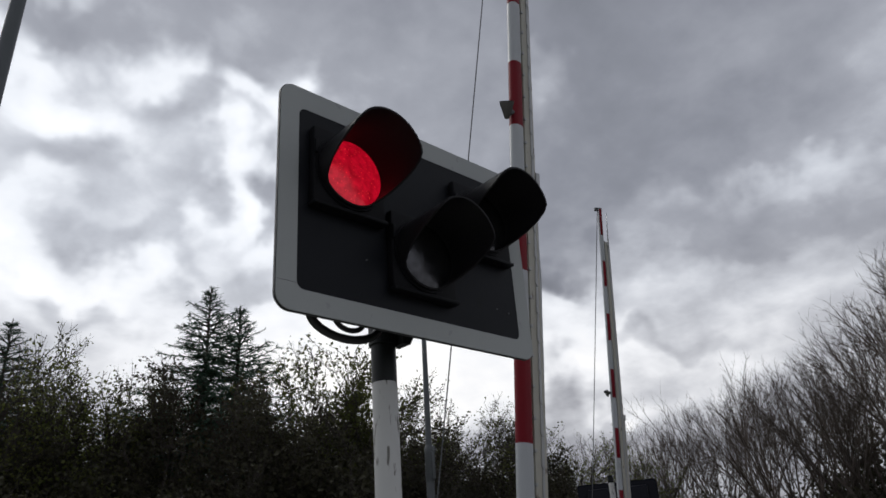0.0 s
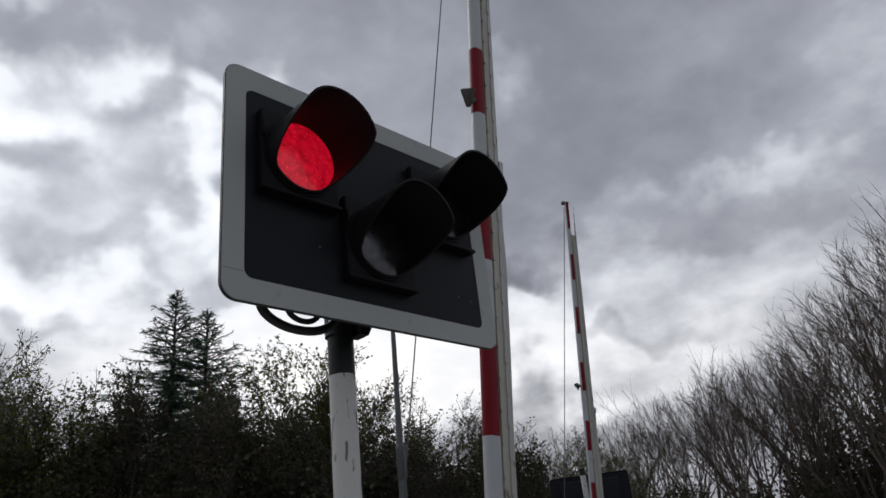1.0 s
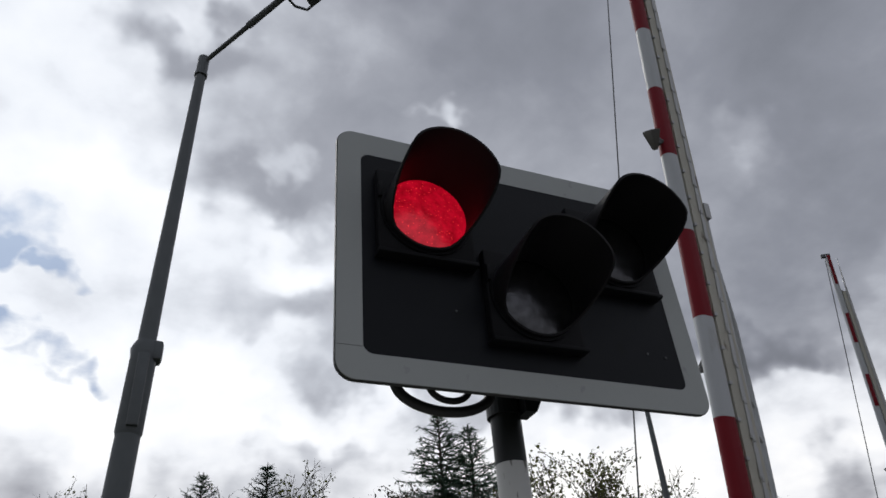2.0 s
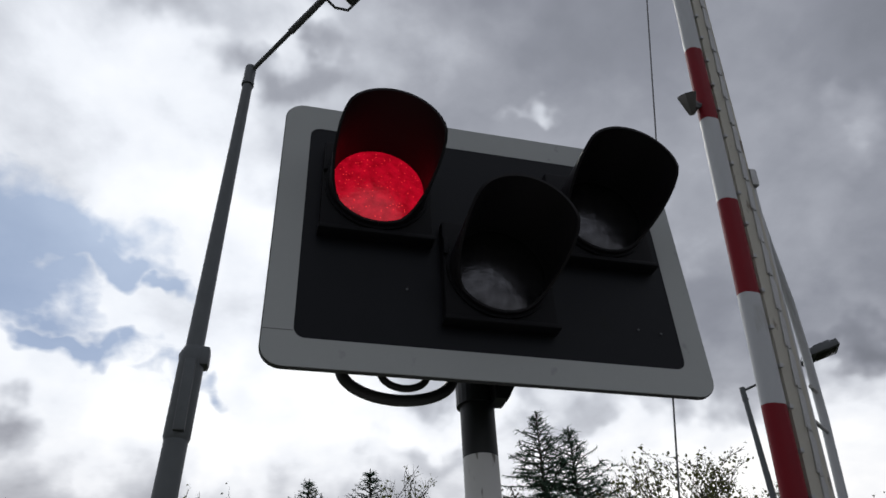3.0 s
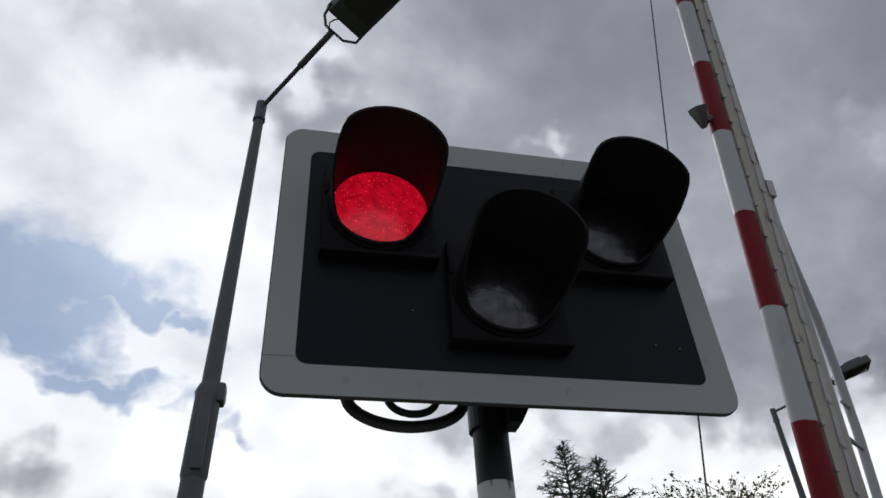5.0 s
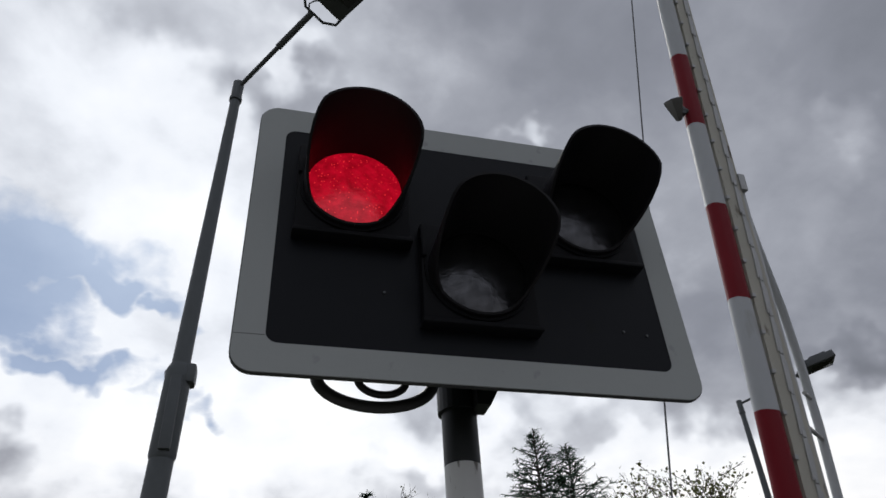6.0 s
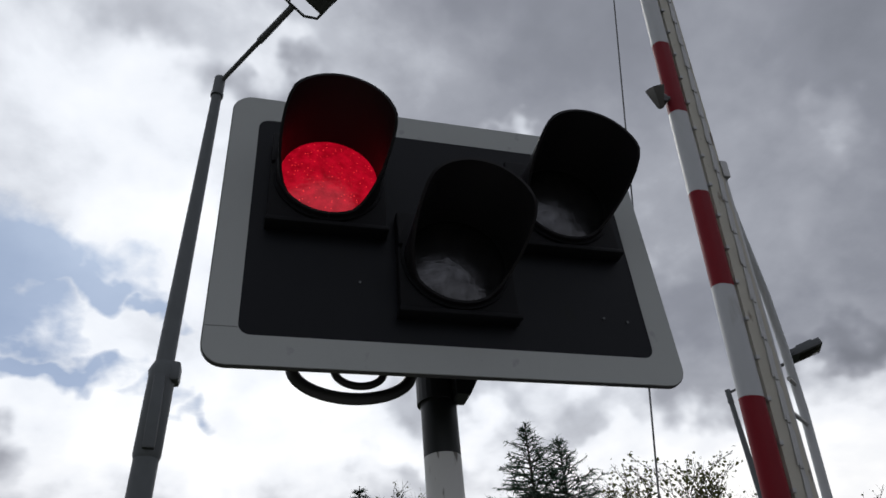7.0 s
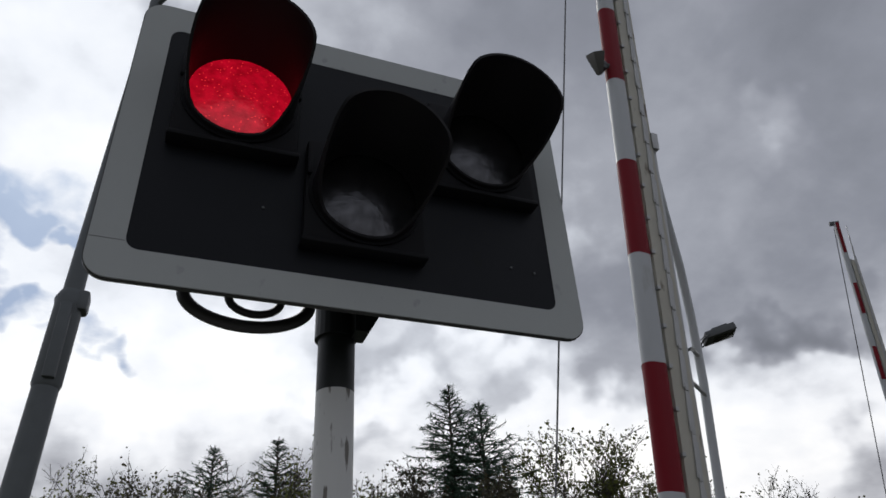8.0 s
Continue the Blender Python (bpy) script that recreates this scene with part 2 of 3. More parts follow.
LEAF_DARK = material("dark_leaf", (0.060, 0.057, 0.034), 0.5, through_light=0.35, gloss=0.2, spread=0.35, scale=0.7, bump=0.0, per_object=0.3, per_island=0.3)
NEEDLE = material("conifer_needles", (0.060, 0.125, 0.080), 0.6, through_light=0.4, spread=0.3, scale=0.8, bump=0.0, per_island=0.4)
GRASS = material("rough_grass", (0.06, 0.075, 0.03), 0.9, spread=0.4, scale=0.5, grain=8, bump=0.5)
TARMAC = material("asphalt", (0.05, 0.05, 0.052), 0.85, spread=0.25, scale=2, grain=90, bump=0.5)
CONCRETE = material("concrete", (0.32, 0.31, 0.29), 0.8, spread=0.15, scale=3, grain=40, bump=0.3)


def lens_material(name, color, glow, mirror=0.0):
    """A ribbed signal lens: glossy, finely cut; it gives off light when lit."""
    m = bpy.data.materials.new(name)
    m.use_nodes = True
    nt = m.node_tree
    N, L = nt.nodes.new, nt.links.new
    bsdf = nt.nodes["Principled BSDF"]
    tc = N("ShaderNodeTexCoord")

    def noise_at(scale, detail):
        n = N("ShaderNodeTexNoise")
        n.inputs["Scale"].default_value, n.inputs["Detail"].default_value = scale, detail
        L(tc.outputs["Object"], n.inputs["Vector"])
        return n.outputs["Fac"]

    def mixed(fac, a, b):
        n = N("ShaderNodeMix")
        n.data_type = "RGBA"
        L(fac, n.inputs["Factor"])
        n.inputs["A"].default_value = (*a, 1)
        if isinstance(b, tuple):
            n.inputs["B"].default_value = (*b, 1)
        else:
            L(b, n.inputs["B"])
        return n.outputs["Result"]

    def stepped(value, lo, hi):
        n = N("ShaderNodeMapRange")
        n.inputs["From Min"].default_value, n.inputs["From Max"].default_value = lo, hi
        L(value, n.inputs["Value"])
        return n.outputs[0]

    mottle = stepped(noise_at(42, 6), 0.3, 0.7)
    L(mixed(mottle, tuple(c * 0.45 for c in color), tuple(min(1, c * 1.5) for c in color)), bsdf.inputs["Base Color"])
    bsdf.inputs["Roughness"].default_value = 0.24
    bsdf.inputs["Metallic"].default_value = mirror
    bsdf.inputs["Coat Weight"].default_value, bsdf.inputs["Coat Roughness"].default_value = 0.3, 0.15
    ribs = N("ShaderNodeTexWave")
    ribs.bands_direction = "Z"
    ribs.inputs["Scale"].default_value, ribs.inputs["Distortion"].default_value = 42, 2.5
    L(tc.outputs["Object"], ribs.inputs["Vector"])
    b = N("ShaderNodeBump")
    b.inputs["Strength"].default_value, b.inputs["Distance"].default_value = 0.02, 0.002
    L(ribs.outputs["Fac"], b.inputs["Height"])
    b2 = N("ShaderNodeBump")
    b2.inputs["Strength"].default_value, b2.inputs["Distance"].default_value = 0.35, 0.003
    L(noise_at(90, 3), b2.inputs["Height"])
    L(b.outputs[0], b2.inputs["Normal"])
    L(b2.outputs[0], bsdf.inputs["Normal"])
    if glow:
        # a few of the cut facets sparkle
        vor = N("ShaderNodeTexVoronoi")
        vor.inputs["Scale"].default_value = 150
        L(tc.outputs["Object"], vor.inputs["Vector"])
        near = stepped(vor.outputs["Distance"], 0.30, 0.14)
        sep = N("ShaderNodeSeparateColor")
        L(vor.outputs["Color"], sep.inputs[0])
        pick = stepped(sep.outputs[0], 0.66, 0.74)
        both = N("ShaderNodeMath")
        both.operation = "MULTIPLY"
        L(near, both.inputs[0])
        L(pick, both.inputs[1])
        body = mixed(mottle, (0.27, 0.0009, 0.008), (0.52, 0.0022, 0.018))
        e = N("ShaderNodeMix")
        e.data_type = "RGBA"
        L(both.outputs[0], e.inputs["Factor"])
        L(body, e.inputs["A"])
        e.inputs["B"].default_value = (1.0, 0.035, 0.045, 1)
        L(e.outputs["Result"], bsdf.inputs["Emission Color"])
        bsdf.inputs["Emission Strength"].default_value = glow
    return m


LENS_LIT = lens_material("lit_red_lens", (0.15, 0.010, 0.016), 0.95)
LENS_OFF = lens_material("clear_lens", (0.070, 0.070, 0.075), 0.0, 0.85)


# ---------------------------------------------------------------- mesh helpers
def finish(name, bm, mat, parent=None, label="", smooth=False):
    me = bpy.data.meshes.new(name)
    bmesh.ops.recalc_face_normals(bm, faces=bm.faces)
    bm.to_mesh(me)
    bm.free()
    for m in (mat if isinstance(mat, (list, tuple)) else (mat,)):
        me.materials.append(m)
    if smooth:
        me.shade_smooth()
        me.set_sharp_from_angle(angle=radians(35))
    ob = new(name, me)
    if parent:
        ob.parent = parent
    if label:
        tagged(ob, label)
    return ob


def part(name, bm, mat, parent, label="", smooth=True):
    return finish(name, bm, mat, parent, label, smooth)


def thing(name, label, category, at=(0, 0, 0), group="", rz=0.0):
    ob = new(name)
    ob.matrix_basis = pose(*at, 0, 0, rz)
    return tagged(ob, label, category, group)


def box(bm, lo, hi, bevel=0.0, m=None):
    r = bmesh.ops.create_cube(bm, size=1)
    vs = r["verts"]
    c, s = [(a + b) / 2 for a, b in zip(lo, hi)], [b - a for a, b in zip(lo, hi)]
    for v in vs:
        v.co = Vector([v.co[k] * s[k] + c[k] for k in range(3)])
    if bevel:
        es = list({e for v in vs for e in v.link_edges})
        r = bmesh.ops.bevel(bm, geom=es, offset=bevel, segments=2, affect="EDGES", profile=0.6)
        vs = list({v for f in r["faces"] for v in f.verts} | {v for v in vs if v.is_valid})
    if m is not None:
        bmesh.ops.transform(bm, matrix=m, verts=[v for v in vs if v.is_valid])
    return vs


def tube(bm, pts, radii, seg=12, caps=True):
    """A round bar along pts."""
    pts = [Vector(p) for p in pts]
    if isinstance(radii, (int, float)):
        radii = [radii] * len(pts)
    rings, side = [], None
    for i, p in enumerate(pts):
        d = (pts[min(i + 1, len(pts) - 1)] - pts[max(i - 1, 0)]).normalized()
        if side is None:
            side = d.orthogonal().normalized()
        else:
            side = (side - d * side.dot(d)).normalized()
        other = d.cross(side)
        rings.append([bm.verts.new(p + (side * math.cos(a) + other * math.sin(a)) * radii[i])
                      for a in (2 * math.pi * k / seg for k in range(seg))])
    for a, b in zip(rings, rings[1:]):
        for k in range(seg):
            bm.faces.new((a[k], a[(k + 1) % seg], b[(k + 1) % seg], b[k]))
    if caps:
        bm.faces.new(rings[0][::-1])
        bm.faces.new(rings[-1])


def rounded(w, h, r, n=6):
    """The outline of a rounded rectangle about the origin."""
    out = []
    for cx, cz, a0 in ((w / 2 - r, h / 2 - r, 0), (-w / 2 + r, h / 2 - r, 90), (-w / 2 + r, -h / 2 + r, 180), (w / 2 - r, -h / 2 + r, 270)):
        for k in range(n + 1):
            a = radians(a0 + 90 * k / n)
            out.append((cx + r * math.cos(a), cz + r * math.sin(a)))
    return out


def plate(bm, outline, y0, y1):
    """A flat plate in the x-z plane from y0 to y1."""
    a = [bm.verts.new((x, y0, z)) for x, z in outline]
    b = [bm.verts.new((x, y1, z)) for x, z in outline]
    bm.faces.new(a)
    bm.faces.new(b[::-1])
    n = len(a)
    for k in range(n):
        bm.faces.new((a[k], b[k], b[(k + 1) % n], a[(k + 1) % n]))


def ring_plate(bm, outer, inner, y0, y1):
    va = [[bm.verts.new((x, y, z)) for x, z in o] for o in (outer, inner) for y in (y0, y1)]
    n = len(outer)
    for k in range(n):
        j = (k + 1) % n
        bm.faces.new((va[0][k], va[0][j], va[2][j], va[2][k]))
        bm.faces.new((va[1][j], va[1][k], va[3][k], va[3][j]))
        bm.faces.new((va[0][j], va[0][k], va[1][k], va[1][j]))
        bm.faces.new((va[2][k], va[2][j], va[3][j], va[3][k]))


# ---------------------------------------------------------------- ground
bm = bmesh.new()
bmesh.ops.create_grid(bm, x_segments=60, y_segments=60, size=1500)
ground = finish("ground", bm, GRASS)
tagged(ground, "rough green grass verge reaching far away", "ground", kind="structure")
bm = bmesh.new()
box(bm, (1.9, -60, -0.3), (8.6, 60, 0.03))
road = finish("road", bm, TARMAC)
tagged(road, "dark grey asphalt road over the crossing", "road", kind="structure")
bm = bmesh.new()
box(bm, (-3.0, -4.0, -0.2), (1.75, 1.6, 0.12), 0.01)
pave = finish("pavement", bm, CONCRETE)
tagged(pave, "pale worn concrete footway beside the road", "pavement", kind="structure")
PAVE = 0.12


# ---------------------------------------------------------------- flashing signal
def hood_mesh(bm, r0, r1, y0, y1, y_low, thick=0.006):
    """A visor: a tube open below, its mouth cut back towards the bottom."""
    n, rows = 40, 8
    span = radians(179.9)
    grid = []
    for shell in (0, thick):
        g = []
        for j in range(rows + 1):
            row = []
            for k in range(n + 1):
                th = -span + 2 * span * k / n
                a = abs(math.degrees(th) - 14)
                u = min(1, max(0, (a - 62) / 80))
                tip = y1 + (y_low - y1) * (u * u * (3 - 2 * u))
                y = y0 + (tip - y0) * j / rows
                r = r0 + (r1 - r0) * (y - y0) / (y1 - y0) + shell
                row.append(bm.verts.new((r * math.sin(th), y, r * math.cos(th))))
            g.append(row)
        grid.append(g)
    for g in grid:
        for j in range(rows):
            for k in range(n):
                bm.faces.new((g[j][k], g[j][k + 1], g[j + 1][k + 1], g[j + 1][k]))
    a, b = grid
    for k in range(n):
        bm.faces.new((a[rows][k], a[rows][k + 1], b[rows][k + 1], b[rows][k]))
        bm.faces.new((a[0][k], a[0][k + 1], b[0][k + 1], b[0][k]))
    for k in (0, n):
        for j in range(rows):
            bm.faces.new((a[j][k], a[j + 1][k], b[j + 1][k], b[j][k]))


def lens_mesh(bm, r, y, bulge):
    """A domed lens facing -y."""
    rings, seg = 10, 48
    top = bm.verts.new((0, y - bulge, 0))
    last = None
    for i in range(1, rings + 1):
        a = i / rings
        ring = [bm.verts.new((r * a * math.sin(t), y - bulge * (1 - a * a), r * a * math.cos(t))) for t in (2 * math.pi * k / seg for k in range(seg))]
        for k in range(seg):
            if last is None:
                bm.faces.new((top, ring[k], ring[(k + 1) % seg]))
            else:
                bm.faces.new((last[k], ring[k], ring[(k + 1) % seg], last[(k + 1) % seg]))
        last = ring
    rim = [bm.verts.new((v.co.x, -0.03, v.co.z)) for v in last]
    for k in range(seg):
        bm.faces.new((last[k], rim[k], rim[(k + 1) % seg], last[(k + 1) % seg]))


BOARD_W, BOARD_H, BOARD_Z = 0.98, 0.706, 2.583


def lamp_unit(signal, x, z, lens_mat, lens_label, hood_tip):
    """Square housing with its round bezel, lens and visor."""
    bm = bmesh.new()
    box(bm, (x - 0.125, -0.034, z - 0.122), (x + 0.125, -0.0065, z + 0.125), 0.008)
    box(bm, (x - 0.128, -0.044, z - 0.134), (x + 0.128, -0.0065, z - 0.1225), 0.004)
    for sx in (-0.119, 0.119):
        box(bm, (x + sx - 0.005, -0.042, z + 0.03), (x + sx + 0.005, -0.03, z + 0.075), 0.002)
    housing = part("lamp_housing", bm, BLACK, signal, "black square lamp housing")
    bm = bmesh.new()
    outer = [(0.1195 * math.cos(t), 0.1195 * math.sin(t)) for t in (2 * math.pi * k / 48 for k in range(48))]
    inner = [(0.1125 * math.cos(t), 0.1125 * math.sin(t)) for t in (2 * math.pi * k / 48 for k in range(48))]
    ring_plate(bm, outer, inner, -0.040, -0.020)
    bezel = part("bezel", bm, BLACK, housing)
    bezel.location = (x, 0, z)
    bm = bmesh.new()
    lens_mesh(bm, 0.1045, -0.041, 0.011)
    lens = part("lens", bm, lens_mat, housing, lens_label)
    lens.location = (x, 0, z)
    bm = bmesh.new()
    hood_mesh(bm, 0.1055, 0.110, -0.030, hood_tip, -0.050)
    hood = part("hood", bm, HOOD, housing, "black curved visor over the lens")
    hood.location = (x, 0, z)


def signal_post(signal, x, y, r, base, split, top):
    bm = bmesh.new()
    tube(bm, [(x, y, base), (x, y, split)], r, 32)
    part("post", bm, POST_WHITE, signal, "chipped white painted steel post")
    bm = bmesh.new()
    tube(bm, [(x, y, split), (x, y, top)], r, 32)
    part("post_top", bm, POST_BLACK, signal, "black painted top of the post")
    bm = bmesh.new()
    tube(bm, [(x, y, base), (x, y, base + 0.02)], r * 2.4, 24)
    tube(bm, [(x, y, base + 0.018), (x, y, base + 0.09)], [r * 1.5, r * 1.1], 24)
    part("base_flange", bm, POST_WHITE, signal)


signal = thing("crossing_signal", "level crossing signal with a lit red lamp and grey-bordered black board", "signal", (0, 0, 0))
bm = bmesh.new()
plate(bm, [(x, z + BOARD_Z) for x, z in rounded(BOARD_W, BOARD_H, 0.045)], -0.0035, 0.006)
part("backing_board", bm, EDGE, signal, "thin black backing board", smooth=False)
bm = bmesh.new()
inner = [(x, z + 2.5785) for x, z in rounded(0.856, 0.569, 0.024)]
outer = [(x, z + BOARD_Z) for x, z in rounded(BOARD_W - 0.004, BOARD_H - 0.004, 0.043)]
ring_plate(bm, outer, inner, -0.0065, -0.003)
part("border", bm, BORDER, signal, "plain grey border with rounded corners", smooth=False)
bm = bmesh.new()
plate(bm, inner, -0.006, -0.003)
part("face", bm, BOARD, signal, "matt black face of the board", smooth=False)
bm = bmesh.new()
box(bm, (-0.487, -0.0071, 2.3090), (-0.4285, -0.0066, 2.3098))
part("film_seam", bm, LAMP_GREY, signal, "thin joint in the grey border film", smooth=False)
for rx, rz in ((-0.20, 2.43), (0.33, 2.385), (0.385, 2.38)):
    bm = bmesh.new()
    tube(bm, [(rx, -0.006, rz), (rx, -0.009, rz)], 0.0028, 8)
    part("rivet", bm, DARKSTEEL, signal)
lamp_unit(signal, -0.270, 2.677, LENS_LIT, "lit red lens with fine sparkle", -0.229)
lamp_unit(signal, 0.274, 2.677, LENS_OFF, "unlit grey lens", -0.229)
lamp_unit(signal, 0.0, 2.482, LENS_OFF, "unlit grey lens", -0.229)
signal_post(signal, -0.002, 0.18, 0.0385, PAVE, 2.140, 2.62)
bm = bmesh.new()
tube(bm, [(-0.004, 0.18, 2.258), (-0.004, 0.18, 2.42)], 0.044, 24)
prof = [(0.02, 2.252), (0.050, 2.252), (0.076, 2.300), (0.076, 2.40), (0.02, 2.40)]
plate(bm, prof, 0.11, 0.165)
part("mounting_bracket", bm, POST_BLACK, signal, "black steel bracket behind the board", smooth=False)
bm = bmesh.new()
box(bm, (-0.2, 0.012, 2.36), (0.2, 0.11, 2.74), 0.01)
part("cable_box", bm, BLACK, signal)
for x0, x1, drop, y, r in ((-0.320, -0.078, 0.062, 0.10, 0.0125), (-0.236, -0.135, 0.034, 0.10, 0.008)):
    bm = bmesh.new()
    pts = []
    for k in range(25):
        a = math.pi * k / 24
        pts.append(((x0 + x1) / 2 - (x1 - x0) / 2 * math.cos(a), y, 2.287 - drop * math.sin(a)))
    pts = [(x0, y, 2.38)] + pts + [(x1, y, 2.38)]
    tube(bm, pts, r, 12)
    part("conduit", bm, RUBBER, signal, "black looped flexible conduit")


# ---------------------------------------------------------------- barriers
def build_barrier(name_label, base, tip, turn, bands, stayed=True, film=False):
    """bands: heights along the boom where red and white change, from the bottom, white first."""
    b = thing("barrier", name_label, "barrier", group="raised barriers")
    base, tip = Vector(base), Vector(tip)
    up = (tip - base).normalized()
    length = (tip - base).length
    q = Vector((0, 0, 1)).rotation_difference(up)
    b.matrix_basis = Matrix.Translation(base) @ q.to_matrix().to_4x4() @ pose(0, 0, 0, 0, 0, turn)

    def width(s):
        return 0.090 - 0.022 * s / length

    def boom_piece(s0, s1, mat, label):
        bm = bmesh.new()
        loops = []
        for s in (s0, s1):
            w = width(s)
            loops.append([bm.verts.new((x, y, s)) for x, y in rounded(w, 0.062, 0.030, 6)])
        n = len(loops[0])
        for k in range(n):
            bm.faces.new((loops[0][k], loops[0][(k + 1) % n], loops[1][(k + 1) % n], loops[1][k]))
        bm.faces.new(loops[0][::-1])
        bm.faces.new(loops[1])
        part("boom_band", bm, mat, b, label)

    edges = [0.0] + [s for s in bands if 0 < s < length] + [length]
    for k in range(len(edges) - 1):
        red = k % 2 == 1
        if film and red:
            # narrow red film on the flat of a white boom
            boom_piece(edges[k], edges[k + 1], BOOM_WHITE, "white painted band")
            w = width(edges[k + 1])
            bm = bmesh.new()
            box(bm, (-w / 2 + 0.016, -0.034, edges[k] + 0.004), (w / 2 - 0.012, -0.0312, edges[k + 1] - 0.004), 0.001)
            part("red_film", bm, BOOM_RED, b, "narrow red reflective film")
            continue
        boom_piece(edges[k], edges[k + 1], BOOM_RED if red else BOOM_WHITE, "red reflective band" if red else "white painted band")
    # folded skirt: channel, toothed edge of stacked bars, outer rail
    bm = bmesh.new()
    for s0, s1 in ((0.35, length - (0.55 if film else 0.25)),):
        w0, w1 = width(s0) / 2, width(s1) / 2
        for off, wid, y0, y1 in ((0.004, 0.046, -0.022, 0.030), (0.055, 0.041, -0.012, 0.045)):
            a = [bm.verts.new((w0 + off + dx, y, s0)) for dx, y in ((0, y0), (wid, y0), (wid, y1), (0, y1))]
            c = [bm.verts.new((w1 + off * 0.8 + dx * 0.8, y, s1)) for dx, y in ((0, y0), (wid, y0), (wid, y1), (0, y1))]
            for k in range(4):
                bm.faces.new((a[k], a[(k + 1) % 4], c[(k + 1) % 4], c[k]))
            bm.faces.new(a[::-1])
            bm.faces.new(c)
    part("skirt_channel", bm, CREAM, b, "weathered cream folded skirt channel", smooth=False)
    s = 0.5
    while s < length - 0.6:
        bm = bmesh.new()
        w = width(s) / 2
        tube(bm, [(w + 0.044, -0.026, s), (w + 0.070, -0.016, s + 0.55)], 0.004, 6)
        box(bm, (w + 0.047, -0.030, s - 0.010), (w + 0.060, -0.010, s + 0.014), 0.002)
        box(bm, (w - 0.004, -0.030, s + 0.06), (w + 0.010, -0.012, s + 0.075), 0.002)
        part("skirt_bar", bm, ALU, b)
        s += 0.145
    bm = bmesh.new()
    s0, s1 = 0.2, 2.42
    w = width(s0) / 2
    box(bm, (w + 0.087, -0.005, s0), (w + 0.103, 0.025, s1), 0.003)
    box(bm, (w + 0.080, -0.02, s1 - 0.05), (w + 0.112, 0.025, s1 + 0.03), 0.006)
    part("skirt_rail", bm, ALU, b, "grey metal bottom rail of the folded skirt")
    if stayed:
        bm = bmesh.new()
        pts = [(w + 0.092, 0.02, s1 - 0.05), (w + 0.150, 0.06, 2.15), (w + 0.235, 0.12, 1.93), (w + 0.302, 0.18, 1.74), (w + 0.325, 0.20, 1.5), (w + 0.315, 0.20, 1.1), (w + 0.30, 0.20, 0.3)]
        tube(bm, pts, 0.0165, 12)
        stay = part("stay_tube", bm, BOOM_WHITE, b, "bent white stay tube")
        for s in (1.60, 1.45):
            bm = bmesh.new()
            near_end = 0.0 if s < 1.5 else 0.62
            a, e = Vector((w + 0.095, 0.01, s - 0.03)), Vector((w + 0.32, 0.195, s))
            tube(bm, [a.lerp(e, near_end), e], 0.008, 8)
            part("clamp", bm, ALU, stay)
    # boom lamp
    sl = 2.755
    bm = bmesh.new()
    wl = width(sl) / 2
    throat, mouth = Vector((-wl - 0.036, -0.004, sl - 0.056)), Vector((-wl - 0.070, -0.036, sl + 0.010))
    aim = (mouth - throat).normalized()
    tube(bm, [throat, throat + aim * 0.006, mouth, mouth + aim * 0.012], [0.008, 0.014, 0.038, 0.039], 4)
    lamp = part("boom_lamp", bm, LAMP_GREY, b, "small grey boom lamp")
    bm = bmesh.new()
    tube(bm, [(-wl + 0.004, -0.01, sl), (-wl - 0.045, -0.014, sl)], 0.013, 10)
    box(bm, (-wl - 0.040, -0.022, sl - 0.022), (-wl - 0.006, 0.012, sl + 0.018), 0.006)
    part("lamp_mount", bm, DARKSTEEL, lamp, "dark bracket behind the lamp")
    bm = bmesh.new()
    tube(bm, [mouth + aim * 0.0115, mouth + aim * 0.0145], 0.030, 4)
    part("lamp_lens", bm, BLACK, lamp)
    # tip fitting and root casting
    bm = bmesh.new()
    wt = width(length) / 2
    box(bm, (-wt - 0.045, -0.02, length - 0.03), (wt, 0.02, length + 0.02), 0.006)
    part("tip_fitting", bm, DARKSTEEL, b)
    bm = bmesh.new()
    box(bm, (-0.075, -0.06, -0.55), (0.075, 0.06, 0.06), 0.012)
    part("boom_root", bm, BOOM_WHITE, b)
    return b


def machine(at, rz, label):
    """The barrier's drive housing at the foot of the boom."""
    b = thing("barrier_machine", label, "barrier machine", at, "barrier machines", rz)
    bm = bmesh.new()
    box(bm, (-0.28, -0.2, 0.05), (0.28, 0.2, 1.0), 0.02)
    box(bm, (-0.31, -0.23, 1.0), (0.31, 0.23, 1.06), 0.015)
    body = part("body", bm, GALV, b)
    bm = bmesh.new()
    box(bm, (-0.22, -0.212, 0.15), (0.22, -0.201, 0.92), 0.004)
    part("door", bm, GALV, body)
    bm = bmesh.new()
    box(bm, (-0.36, -0.28, 0), (0.36, 0.28, 0.06), 0.01)
    part("plinth", bm, CONCRETE, b)


BANDS = [0.21, 0.62] + [1.03 + 0.413 * k for k in range(11)]
near = build_barrier("raised barrier boom with red and white bands and folded skirt", (1.1205, 0.751, 1.10), (1.351, 0.278, 6.67), 0, BANDS)
far = build_barrier("farther raised barrier boom with red and white bands", (7.45, 4.66, 1.18), (7.45, 4.03, 6.75), -35, BANDS, stayed=False, film=True)
machine((1.13, 1.02, 0.12), 0, "grey steel drive cabinet at the foot of a barrier")
machine((7.75, 4.66, 0), 20, "grey steel drive cabinet at the foot of a barrier")


